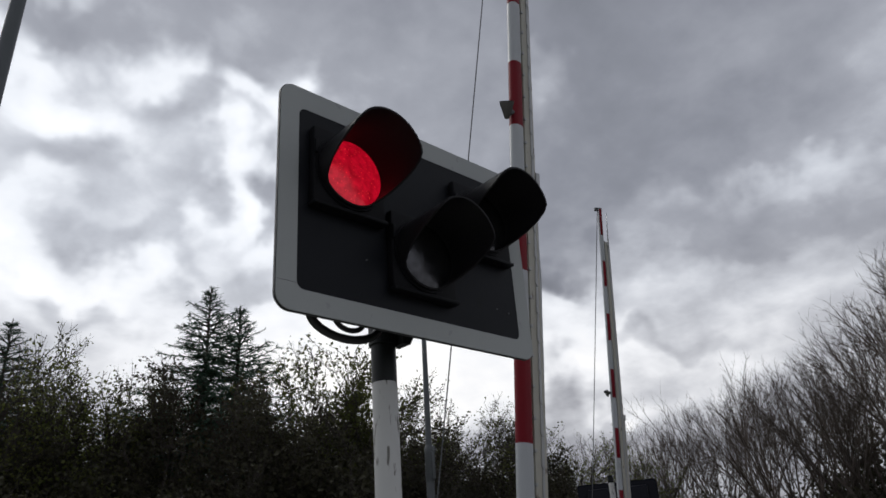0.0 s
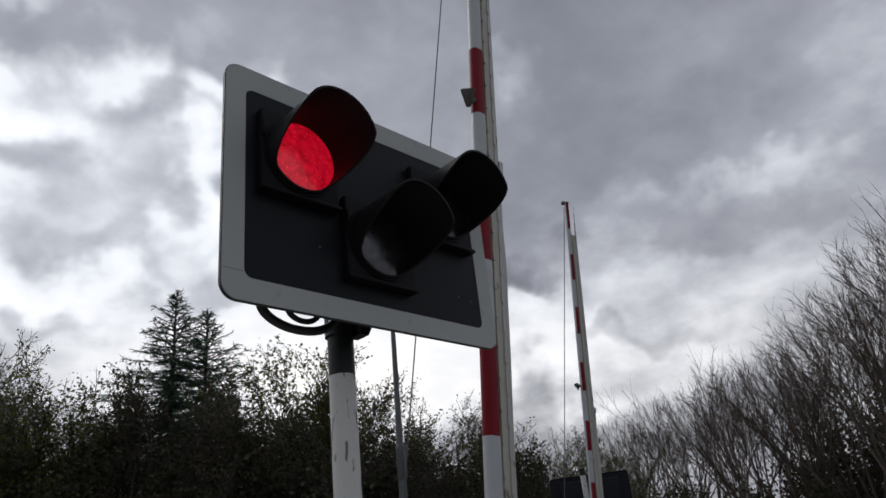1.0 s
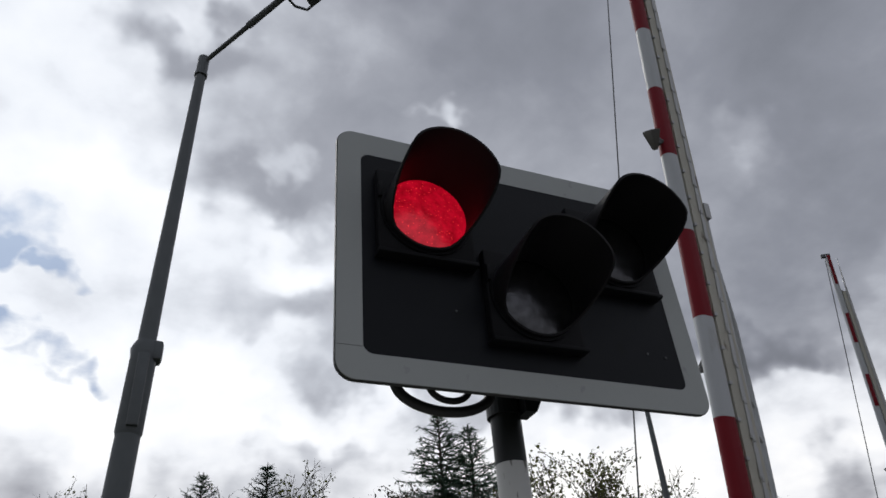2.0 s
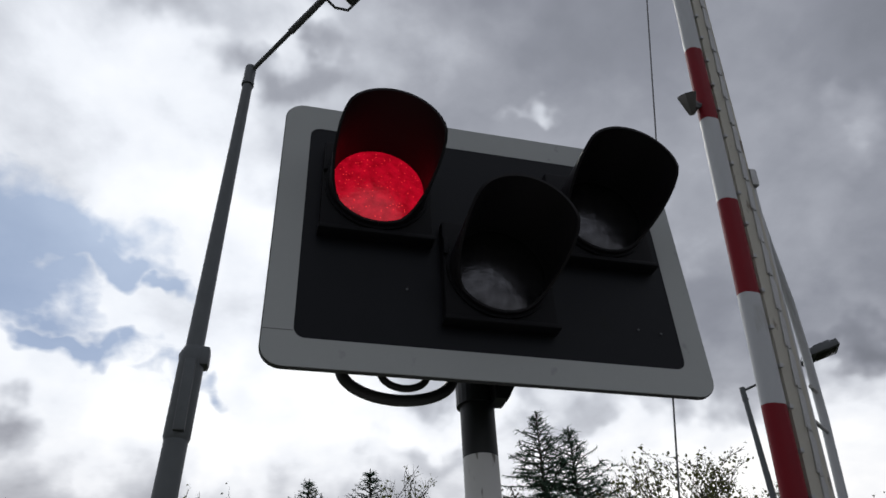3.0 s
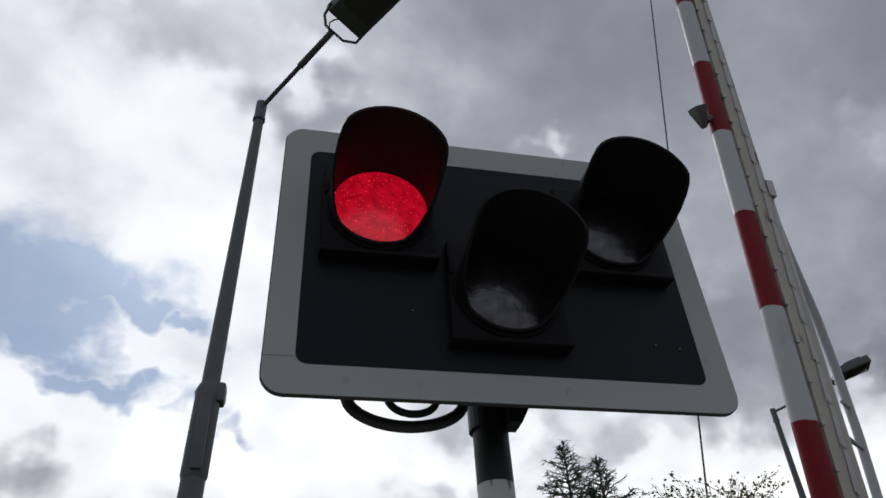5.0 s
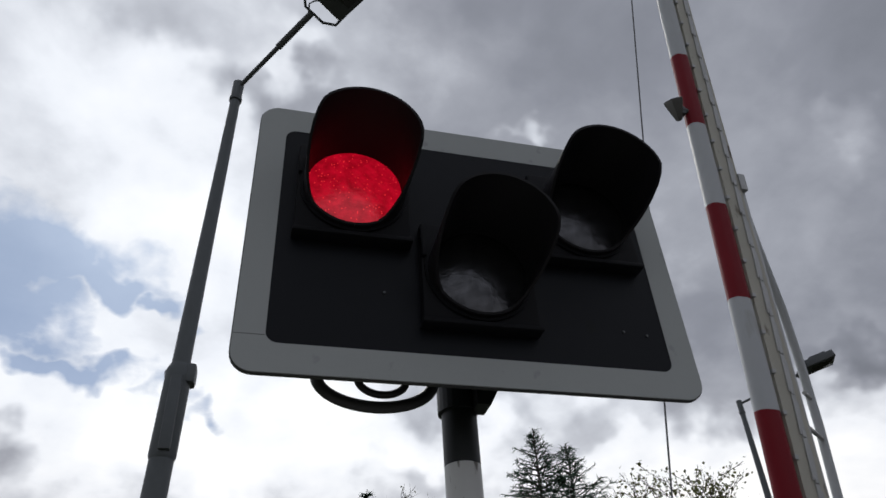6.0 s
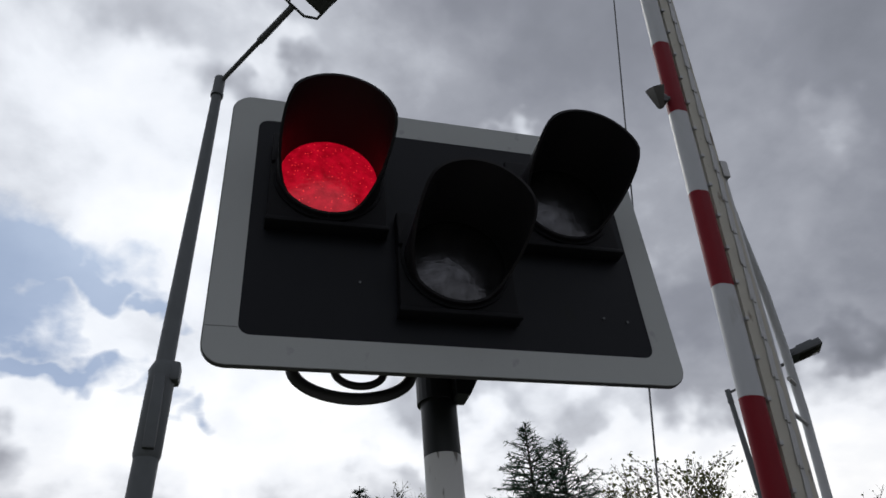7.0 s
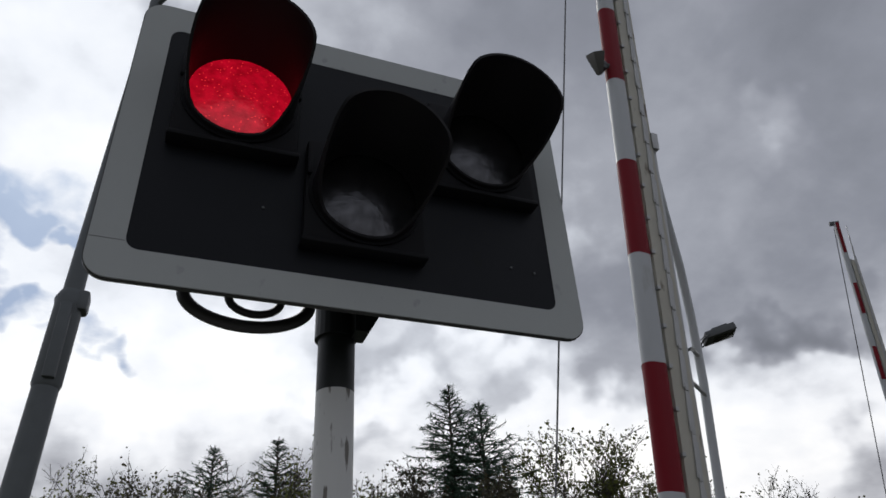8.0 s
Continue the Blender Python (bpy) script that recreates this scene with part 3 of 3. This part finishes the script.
def stay_wire(name, a, b, r, label):
    bm = bmesh.new()
    a, b = Vector(a), Vector(b)
    pts = [a.lerp(b, k / 12) + Vector((0, 0, -0.03 * math.sin(math.pi * k / 12))) for k in range(13)]
    tube(bm, pts, r, 6)
    tagged(finish(name, bm, DARKSTEEL, None, "", True), label, "wire", "tension wires")


stay_wire("tension_wire", (1.47, 0.46, 6.66), (0.655, 1.145, 0.12), 0.0035, "thin dark tension wire from the barrier tip")
stay_wire("tension_wire", (7.45, 4.08, 6.70), (7.45, 5.35, 0.9), 0.006, "thin dark tension wire from the barrier tip")

# the signal across the road, seen from behind
far_signal = thing("crossing_signal", "farther crossing signal turned away, dark blue back", "signal", (7.85, 4.82, 0), "", -55)
bm = bmesh.new()
plate(bm, [(x, z + 2.43) for x, z in rounded(1.12, 0.70, 0.045)], 0.05, 0.07)
part("backing_board", bm, NAVY, far_signal, "dark blue back of the board", smooth=False)
bm = bmesh.new()
box(bm, (-0.42, -0.02, 2.2), (0.42, 0.05, 2.7), 0.02)
part("lamp_housing", bm, NAVY, far_signal)
signal_post(far_signal, -0.07, -0.08, 0.04, 0, 2.76, 2.86)


# ---------------------------------------------------------------- lamp posts
def lamp_post(at, lean, arm_to, head_rz, label):
    """A hinged lighting column: stout lower half, joint, slim upper half, raking arm and floodlight."""
    p = thing("lamp_post", label, "lamp post", at, "lamp posts")
    lx, ly = lean
    top = 6.05
    J = 3.57

    def c(z):
        return (lx * z, ly * z, z)
    bm = bmesh.new()
    tube(bm, [c(0), c(0.4), c(J)], [0.085, 0.072, 0.062], 24)
    part("lower_column", bm, GALV, p, "stout grey galvanised lower column")
    bm = bmesh.new()
    tube(bm, [c(J - 0.05), c(top - 0.18), c(top - 0.18), c(top)], [0.052, 0.036, 0.041, 0.041], 20)
    tube(bm, [c(top - 0.2), c(top - 0.17)], 0.046, 20)
    part("upper_column", bm, GALV, p, "slim grey upper column")
    bm = bmesh.new()
    tube(bm, [c(J - 0.5), c(J - 0.48), c(J - 0.04), c(J), c(J + 0.05)], [0.064, 0.071, 0.071, 0.078, 0.058], 20)
    jx, jy, jz = c(J)
    box(bm, (jx - 0.03, jy - 0.095, jz - 0.47), (jx + 0.03, jy - 0.05, jz - 0.05), 0.01)
    box(bm, (jx + 0.03, jy - 0.06, jz - 0.07), (jx + 0.095, jy + 0.05, jz + 0.05), 0.025)
    part("hinge_collar", bm, GALV, p, "galvanised hinge collar")
    a, e = Vector(c(top - 0.05)), Vector(arm_to) - Vector(at)
    bm = bmesh.new()
    mid = a.lerp(e, 0.55)
    tube(bm, [a, mid], [0.017, 0.018], 12)
    tube(bm, [mid, e], [0.026, 0.024], 12)
    part("arm", bm, DARKSTEEL, p, "thin raking steel arm")
    d = (e - a)
    d.z = 0
    d.normalize()
    yaw = math.degrees(math.atan2(d.y, d.x)) + head_rz
    m = Matrix.Translation(e + Vector((0, 0, 0.03))) @ pose(0, 0, 0, 0, -14, yaw)
    hung = m @ Matrix.Translation((0.03, 0.04, 0))
    bm = bmesh.new()
    box(bm, (0.06, -0.17, -0.02), (0.54, 0.17, 0.09), 0.015, hung)
    box(bm, (0.20, -0.12, 0.085), (0.46, 0.12, 0.13), 0.02, hung)
    head = part("floodlight", bm, DARKSTEEL, p, "boxy grey floodlight")
    bm = bmesh.new()
    box(bm, (0.18, -0.13, -0.026), (0.50, 0.13, -0.0195), 0.002, hung)
    part("glass", bm, LAMPGLASS, head, "dull dark glass")
    bm = bmesh.new()
    for sy in (-1, 1):
        tube(bm, [m @ Vector(v) for v in ((0.0, 0.0, -0.03), (0.0, 0.09 * sy + 0.02, -0.03), (0.05, 0.165 * sy + 0.04, -0.01), (0.14, 0.178 * sy + 0.04, 0.03))], 0.011, 8)
    part("stirrup", bm, GALV, head, "steel mounting stirrup")
    bm = bmesh.new()
    tube(bm, [m @ Vector(v) for v in ((-0.04, 0.0, -0.02), (0.02, -0.04, 0.03), (0.06, -0.02, 0.05), (0.11, 0.02, 0.04))], 0.006, 6)
    part("cable", bm, RUBBER, head)
    bm = bmesh.new()
    box(bm, (-0.15, -0.15, 0), (0.15, 0.15, 0.03), 0.005)
    part("base_plate", bm, GALV, p)
    return p


lamp_post((-0.93, 2.65, 0.0), (0.020, 0.0), (-0.33, 2.10, 6.32), -2, "grey hinged lamp post with a raking arm and floodlight")
lamp_post((6.38, 7.24, 0.0), (0.020, 0.0), (7.30, 6.77, 6.30), 0, "farther grey hinged lamp post with a raking arm and floodlight")


# ---------------------------------------------------------------- trees
class Soup:
    """Collects bars and leaves into one mesh."""

    def __init__(self):
        self.v, self.f = [], []

    def bar(self, a, b, ra, rb, seg=4):
        d = (b - a)
        if d.length < 1e-5:
            return
        d.normalize()
        s = d.orthogonal().normalized()
        t = d.cross(s)
        n = len(self.v)
        for p, r in ((a, ra), (b, rb)):
            for k in range(seg):
                g = 2 * math.pi * k / seg
                self.v.append(p + (s * math.cos(g) + t * math.sin(g)) * r)
        for k in range(seg):
            j = (k + 1) % seg
            self.f.append((n + k, n + j, n + seg + j, n + seg + k))

    def spike(self, a, b, r):
        d = b - a
        s = d.orthogonal().normalized()
        t = d.normalized().cross(s)
        n = len(self.v)
        self.v += [a + s * r, a + (t * 0.866 - s * 0.5) * r, a - (t * 0.866 + s * 0.5) * r, b]
        self.f += [(n, n + 1, n + 3), (n + 1, n + 2, n + 3), (n + 2, n, n + 3)]

    def leaf(self, p, size, rng, droop=0.3):
        d = Vector((rng.gauss(0, 1), rng.gauss(0, 1), rng.gauss(-droop, 0.7))).normalized()
        s = d.cross(Vector((rng.gauss(0, 1), rng.gauss(0, 1), rng.gauss(0, 1)))).normalized() * size * 0.36
        n = len(self.v)
        nrm = d.cross(s).normalized() * size * 0.1
        self.v += [p, p + d * size * 0.5 + s + nrm, p + d * size, p + d * size * 0.5 - s + nrm]
        self.f += [(n, n + 1, n + 2), (n, n + 2, n + 3)]

    def mesh(self, name, mat):
        me = bpy.data.meshes.new(name)
        me.from_pydata([tuple(c) for c in self.v], [], self.f)
        me.materials.append(mat)
        return me


def fit_height(h, share, *soups):
    """Scales the soups together so that this share of the last one's points lies below h."""
    zs = sorted(p.z for p in soups[-1].v)
    k = h / zs[min(len(zs) - 1, int(len(zs) * share))]
    for so in soups:
        so.v = [p * k for p in so.v]


def grow(soup, twigs, rng, p, d, length, r, level, top_level, habit, sprigs=None):
    """A limb with side limbs; the finest go into `twigs` and are noted in `sprigs`."""
    kids, spread, lift, thin, bend, short = habit
    first_limb = 2
    steps = (7, 5, 3, 1 if sprigs is not None else 2)[min(level, 3)]
    target = soup if level < 2 else twigs
    seg = 7 if level == 0 else (4 if level == 1 else 3)
    q, dirn = Vector(p), Vector(d).normalized()
    for i in range(steps):
        k = bend * (1 + 0.7 * level)
        dirn = (dirn + Vector((rng.gauss(0, k), rng.gauss(0, k), rng.gauss(lift, k * 0.6)))).normalized()
        nq = q + dirn * (length / steps)
        f0, f1 = 1 - 0.75 * i / steps, 1 - 0.75 * (i + 1) / steps
        if level == top_level and i == steps - 1:
            target.spike(q, nq, max(r * f0, thin))
        else:
            target.bar(q, nq, max(r * f0, thin), max(r * f1, thin), seg)
        if sprigs is not None and level >= top_level - 1:
            sprigs.append((q, nq))
        if level < top_level and (i >= first_limb or level > 0):
            want = kids[level]
            for _ in range(int(want) + (rng.random() < want % 1)):
                side = dirn.orthogonal().normalized()
                side.rotate(Matrix.Rotation(rng.uniform(0, 2 * math.pi), 3, dirn))
                ang = rng.uniform(0.65, 1.1) * spread
                nd = dirn * math.cos(ang) + side * math.sin(ang)
                grow(soup, twigs, rng, q.lerp(nq, rng.random()), nd, length * rng.uniform(0.8, 1.15) * short[level] * (1 - 0.07 * i), r * f1 * 0.5, level + 1, top_level, habit, sprigs)
        q = nq


def fork(trunk, twigs, rng, p, d, length, r, level, last):
    """A limb that forks again and again, ever finer and more upright, with short side twigs."""
    dest = trunk if level < 3 else twigs
    q, dirn = Vector(p), Vector(d).normalized()
    steps = 3 if level < 2 else 2
    r1 = max(r * 0.72, 0.0045)
    for i in range(steps):
        dirn = (dirn + Vector((rng.gauss(0, 0.045), rng.gauss(0, 0.045), 0.02 + rng.gauss(0, 0.03)))).normalized()
        nq = q + dirn * (length / steps)
        ra, rb = r + (r1 - r) * i / steps, r + (r1 - r) * (i + 1) / steps
        if level == last and i == steps - 1:
            dest.spike(q, nq, max(ra, 0.0045))
        else:
            dest.bar(q, nq, max(ra, 0.0045), max(rb, 0.0045), 6 if level < 2 else 3)
        if level >= 1:
            for _ in range(2):
                side = dirn.orthogonal().normalized()
                side.rotate(Matrix.Rotation(rng.uniform(0, 2 * math.pi), 3, dirn))
                sd = (dirn * 0.8 + side * rng.uniform(0.4, 0.8) + Vector((0, 0, 0.15))).normalized()
                s0 = q.lerp(nq, rng.random())
                twigs.spike(s0, s0 + sd * (rng.uniform(0.3, 0.9) if level < 4 else rng.uniform(0.15, 0.45)), 0.0042)
        q = nq
    if level < last:
        turn = rng.uniform(0, 2 * math.pi)
        for k in range(3 if rng.random() < (0.35 if level < 3 else 0.2) else 2):
            side = dirn.orthogonal().normalized()
            side.rotate(Matrix.Rotation(turn + 2.4 * k, 3, dirn))
            ang = rng.uniform(0.14, 0.42) * (0.75 if k == 0 else 1.1)
            fork(trunk, twigs, rng, q, dirn * math.cos(ang) + side * math.sin(ang), length * rng.uniform(0.66, 0.88), r1 * (0.86 if k == 0 else 0.70), level + 1, last)


def bare_tree(seed, h, stems, spread):
    rng = random.Random(seed)
    trunk, twigs = Soup(), Soup()
    for s in range(stems):
        a = 2 * math.pi * s / stems + rng.random()
        lean = 0.05 if stems == 1 else rng.uniform(0.3, 0.7) * spread
        foot = Vector((math.cos(a) * 0.03, math.sin(a) * 0.03, 0)) * (stems > 1) - Vector((0, 0, 0.3))
        fork(trunk, twigs, rng, foot, Vector((math.cos(a) * lean, math.sin(a) * lean, 1)), h * 0.19, 0.0085 * h * rng.uniform(0.8, 1.1), 0, 5)
    fit_height(h, 0.9988, trunk, twigs)
    return trunk.mesh("trunk", BARK), twigs.mesh("crown", BARK)


def leafy_tree(seed, h, leaves, size, mat, stems=3, lean=0.3, cluster=0.09, sparse_top=0.0, levels=3):
    rng = random.Random(seed)
    trunk, twigs, crown, sprigs = Soup(), Soup(), Soup(), []
    for s in range(stems):
        a = 2 * math.pi * s / stems + rng.random()
        k = rng.uniform(0.3, 1.0) * lean
        grow(trunk, twigs, rng, Vector((math.cos(a) * 0.15, math.sin(a) * 0.15, -0.3)), Vector((math.cos(a) * k, math.sin(a) * k, 1)), h * rng.uniform(0.6, 0.98), 0.009 * h, 0, levels, ((3, 2.0, 1.2), 0.8, 0.06, 0.008, 0.06, (0.48, 0.48, 0.5)), sprigs)
    base = len(trunk.v)
    trunk.v += twigs.v
    trunk.f += [tuple(i + base for i in f) for f in twigs.f]
    top = max(b.z for a, b in sprigs)
    # a share of the twigs is bare, the rest carry bunches of leaves
    full = [t for t in sprigs if rng.random() > 0.25 + sparse_top * (t[1].z / top) ** 2]
    for _ in range(leaves):
        a, b = full[int(rng.random() * len(full))]
        p = a.lerp(b, rng.random()) + Vector((rng.gauss(0, cluster), rng.gauss(0, cluster), rng.gauss(0, cluster)))
        crown.leaf(p, size * rng.uniform(0.6, 1.25), rng)
    fit_height(h, 0.997, trunk, crown)
    return trunk.mesh("trunk", BARK_DARK), crown.mesh("crown", mat)


def conifer(seed, h):
    """Whorls of boughs that sweep up at the tips, fringed with short needled sprays; thin and open at the top."""
    rng = random.Random(seed)
    trunk, crown = Soup(), Soup()
    trunk.bar(Vector((0, 0, -0.3)), Vector((0, 0, h * 0.6)), 0.016 * h, 0.008 * h, 8)
    trunk.bar(Vector((0, 0, h * 0.6)), Vector((0, 0, h)), 0.008 * h, 0.014, 6)
    z = h - 0.24
    while z > h * 0.30:
        u = (h - z) / h
        reach = 0.14 + 5.6 * max(u - 0.03, 0.0) ** 0.9
        count = rng.randint(4, 5) if u < 0.12 else rng.randint(5, 7)
        turn = rng.uniform(0, 2 * math.pi)
        for k in range(count):
            a = turn + 2 * math.pi * k / count + rng.gauss(0, 0.2)
            ln = min(reach, 2.6) * rng.uniform(0.5, 1.2)
            q = Vector((0, 0, z + rng.gauss(0, 0.05)))
            d = Vector((math.cos(a), math.sin(a), 0.70 - 2.9 * min(u, 0.34))).normalized()
            n = max(3, int(ln / 0.22))
            for i in range(n):
                d = (d + Vector((rng.gauss(0, 0.04), rng.gauss(0, 0.04), 0.045 + rng.gauss(0, 0.03)))).normalized()
                nq = q + d * (ln / n)
                fade = 1 - i / n
                trunk.bar(q, nq, 0.014 * fade + 0.009, 0.012 * fade + 0.008, 3)
                if i > 0 or u > 0.2:
                    for s in (-1, 1) * (1 if u < 0.12 else 2):
                        side = Vector((-math.sin(a), math.cos(a), 0)) * s
                        tl = (0.13 + 0.34 * min(u * 2, 1) * fade) * rng.uniform(0.6, 1.2)
                        s0 = q.lerp(nq, rng.random())
                        e = s0 + (side * 0.75 + d * 0.75 + Vector((0, 0, rng.uniform(-0.55, 0.12)))) * tl
                        crown.spike(s0, e, 0.016)
                        along = (e - s0).normalized()
                        for _ in range(3 + int(7 * min(u * 2.2, 1))):
                            n0 = s0.lerp(e, rng.random())
                            nd = along + Vector((rng.gauss(0, 0.5), rng.gauss(0, 0.5), rng.gauss(-0.1, 0.45)))
                            crown.spike(n0, n0 + nd * rng.uniform(0.07, 0.13), 0.010)
                for _ in range(4):
                    n0 = q.lerp(nq, rng.random())
                    nd = d + Vector((rng.gauss(0, 0.6), rng.gauss(0, 0.6), rng.gauss(0.1, 0.4)))
                    crown.spike(n0, n0 + nd * rng.uniform(0.06, 0.11), 0.010)
                q = nq
        z -= (0.16 + 0.12 * u) * rng.uniform(0.8, 1.2)
    return trunk.mesh("trunk", BARK_DARK), crown.mesh("crown", NEEDLE)


def plant(meshes, name, label, category, group):
    t = thing(name, label, category, group=group)
    for me in meshes:
        ob = new(me.name.split(".")[0], me)
        ob.parent = t
    return t


EYE = Vector((-1.2, -1.45, 0))


def spot(az, dist, turn, size=1.0):
    p = EYE + heading(az, 0) * dist
    return pose(p.x, p.y, 0, 0, 0, turn) @ Matrix.Scale(size, 4)


def rise(el, dist):
    """The height of a top seen at that elevation and distance from eye level."""
    return 1.58 + dist * math.tan(radians(el))


def settle(proto, m, fresh):
    """The first plant of a kind stands itself; the rest are copies of it."""
    if fresh:
        proto.matrix_basis = m
    else:
        copy_thing(proto, m @ Matrix.Scale(1 / proto.scale.x, 4))


rng = random.Random(7)
# conifers
C = [plant(conifer(11, 10.0), "conifer", "dark green spruce with a spiky open top", "tree", "conifers"),
     plant(conifer(12, 10.0), "conifer", "dark green spruce with a spiky open top", "tree", "conifers")]
firs = [(24.4, 22.35, 26, 0), (26.8, 20.95, 26.5, 1), (10.9, 18.9, 27, 0), (6.2, 18.2, 27, 1)]
used = set()
for az, el, dist, kind in firs:
    settle(C[kind], spot(az, dist, rng.uniform(0, 360), rise(el, dist) / 10.0), kind not in used)
    used.add(kind)

# leafy trees and tall shrubs
LT = [leafy_tree(21, 8.0, 10500, 0.104, LEAF, 4, 0.30), leafy_tree(22, 8.0, 10500, 0.104, LEAF_DARK, 4, 0.36),
      leafy_tree(23, 8.0, 7500, 0.098, LEAF, 5, 0.28, 0.07, 0.3), leafy_tree(24, 8.0, 10500, 0.104, LEAF_DARK, 5, 0.42)]
LT_LABELS = ("leafy broadleaf tree with small dull green leaves", "broadleaf tree with dark olive brown leaves",
             "thin upright tree with sparse green leaves", "broadleaf tree with dark olive brown leaves")
proto = [plant(m, "leafy_tree", text, "tree", "hedgerow trees") for m, text in zip(LT, LT_LABELS)]
leafy = []
for az in range(-34, 24, 4):
    leafy.append((az + rng.uniform(-1, 1), rng.uniform(14.4, 16.6) - (2.2 if az < -2 else 0), 24 + rng.uniform(-1.5, 2), rng.choice((0, 1, 2, 3))))
leafy += [(17, 17.2, 25, 2), (19.6, 15.8, 24, 1), (30, 15.0, 23, 1), (33.2, 17.2, 24, 0), (36.3, 16.8, 24.5, 0), (38.5, 13.8, 25, 2), (34.5, 13.0, 22, 3),
          (41, 11.4, 26, 2), (44, 11.9, 26, 1), (47.2, 11.8, 27, 2), (49.5, 11.0, 27, 1), (52.4, 9.4, 28, 2), (55, 8.6, 29, 2), (43, 9.0, 23, 3), (48, 8.6, 24, 3), (53, 6.8, 25, 3), (56.6, 7.6, 29, 2)]
first = [True] * 4
for az, el, dist, kind in leafy:
    m = spot(az, dist, rng.uniform(0, 360), rise(el, dist) / 8.0)
    settle(proto[kind], m, first[kind])
    first[kind] = False

# undergrowth in front of and beneath them
US = [leafy_tree(31, 4.6, 7500, 0.108, LEAF_DARK, 4, 0.7, 0.26, 0.0, 2), leafy_tree(32, 4.6, 7500, 0.108, LEAF, 4, 0.7, 0.26, 0.0, 2)]
shrubs = [plant(m, "shrub", "dense dark evergreen shrub under the trees", "shrub", "undergrowth") for m in US]
first = [True] * 2
az = -40.0
while az < 88:
    kind = rng.choice((0, 0, 0, 1)) if az < 57 else 0
    dist = rng.uniform(21, 24.5) if az < 40 else rng.uniform(24, 29)
    m = spot(az, dist, rng.uniform(0, 360), rng.uniform(0.85, 1.3) if az < 40 else (rng.uniform(0.7, 1.0) if az < 57 else rng.uniform(0.66, 0.9) + min(0.45, max(0.0, az - 68) * 0.06)))
    settle(shrubs[kind], m, first[kind])
    first[kind] = False
    az += rng.uniform(3.2, 4.6)

# bare trees
BT = [bare_tree(41, 10.0, 4, 0.40), bare_tree(42, 10.0, 2, 0.30), bare_tree(43, 10.0, 5, 0.44), bare_tree(44, 10.0, 3, 0.34)]
bare = [plant(m, "bare_tree", "leafless grey-brown tree with fine upright twigs", "tree", "bare trees") for m in BT]
rows = [(56.8, 9.6, 34, 0), (58.8, 10.8, 34, 3), (61.0, 11.2, 33, 2), (63.0, 10.4, 34, 0), (65.0, 13.6, 27, 3), (67.6, 12.4, 27, 2), (69.6, 13.0, 26, 0),
        (71.8, 13.6, 26, 3), (73.6, 14.2, 25, 2), (76.0, 16.8, 23, 0), (78.2, 18.4, 22, 3), (80.6, 18.8, 22, 2), (84, 19, 22, 0),
        (40, 10.4, 33, 1), (37.6, 13.6, 30, 0), (59.8, 9.4, 37, 1), (66.2, 11.2, 31, 0), (68.8, 11.8, 31, 1), (72.8, 12.8, 31, 2), (77.0, 15.0, 28, 1), (80.0, 16.0, 28, 3)]
first = [True] * 4
for az, el, dist, kind in rows:
    m = spot(az, dist, rng.uniform(0, 360), rise(el, dist) / 10.0)
    settle(bare[kind], m, first[kind])
    first[kind] = False
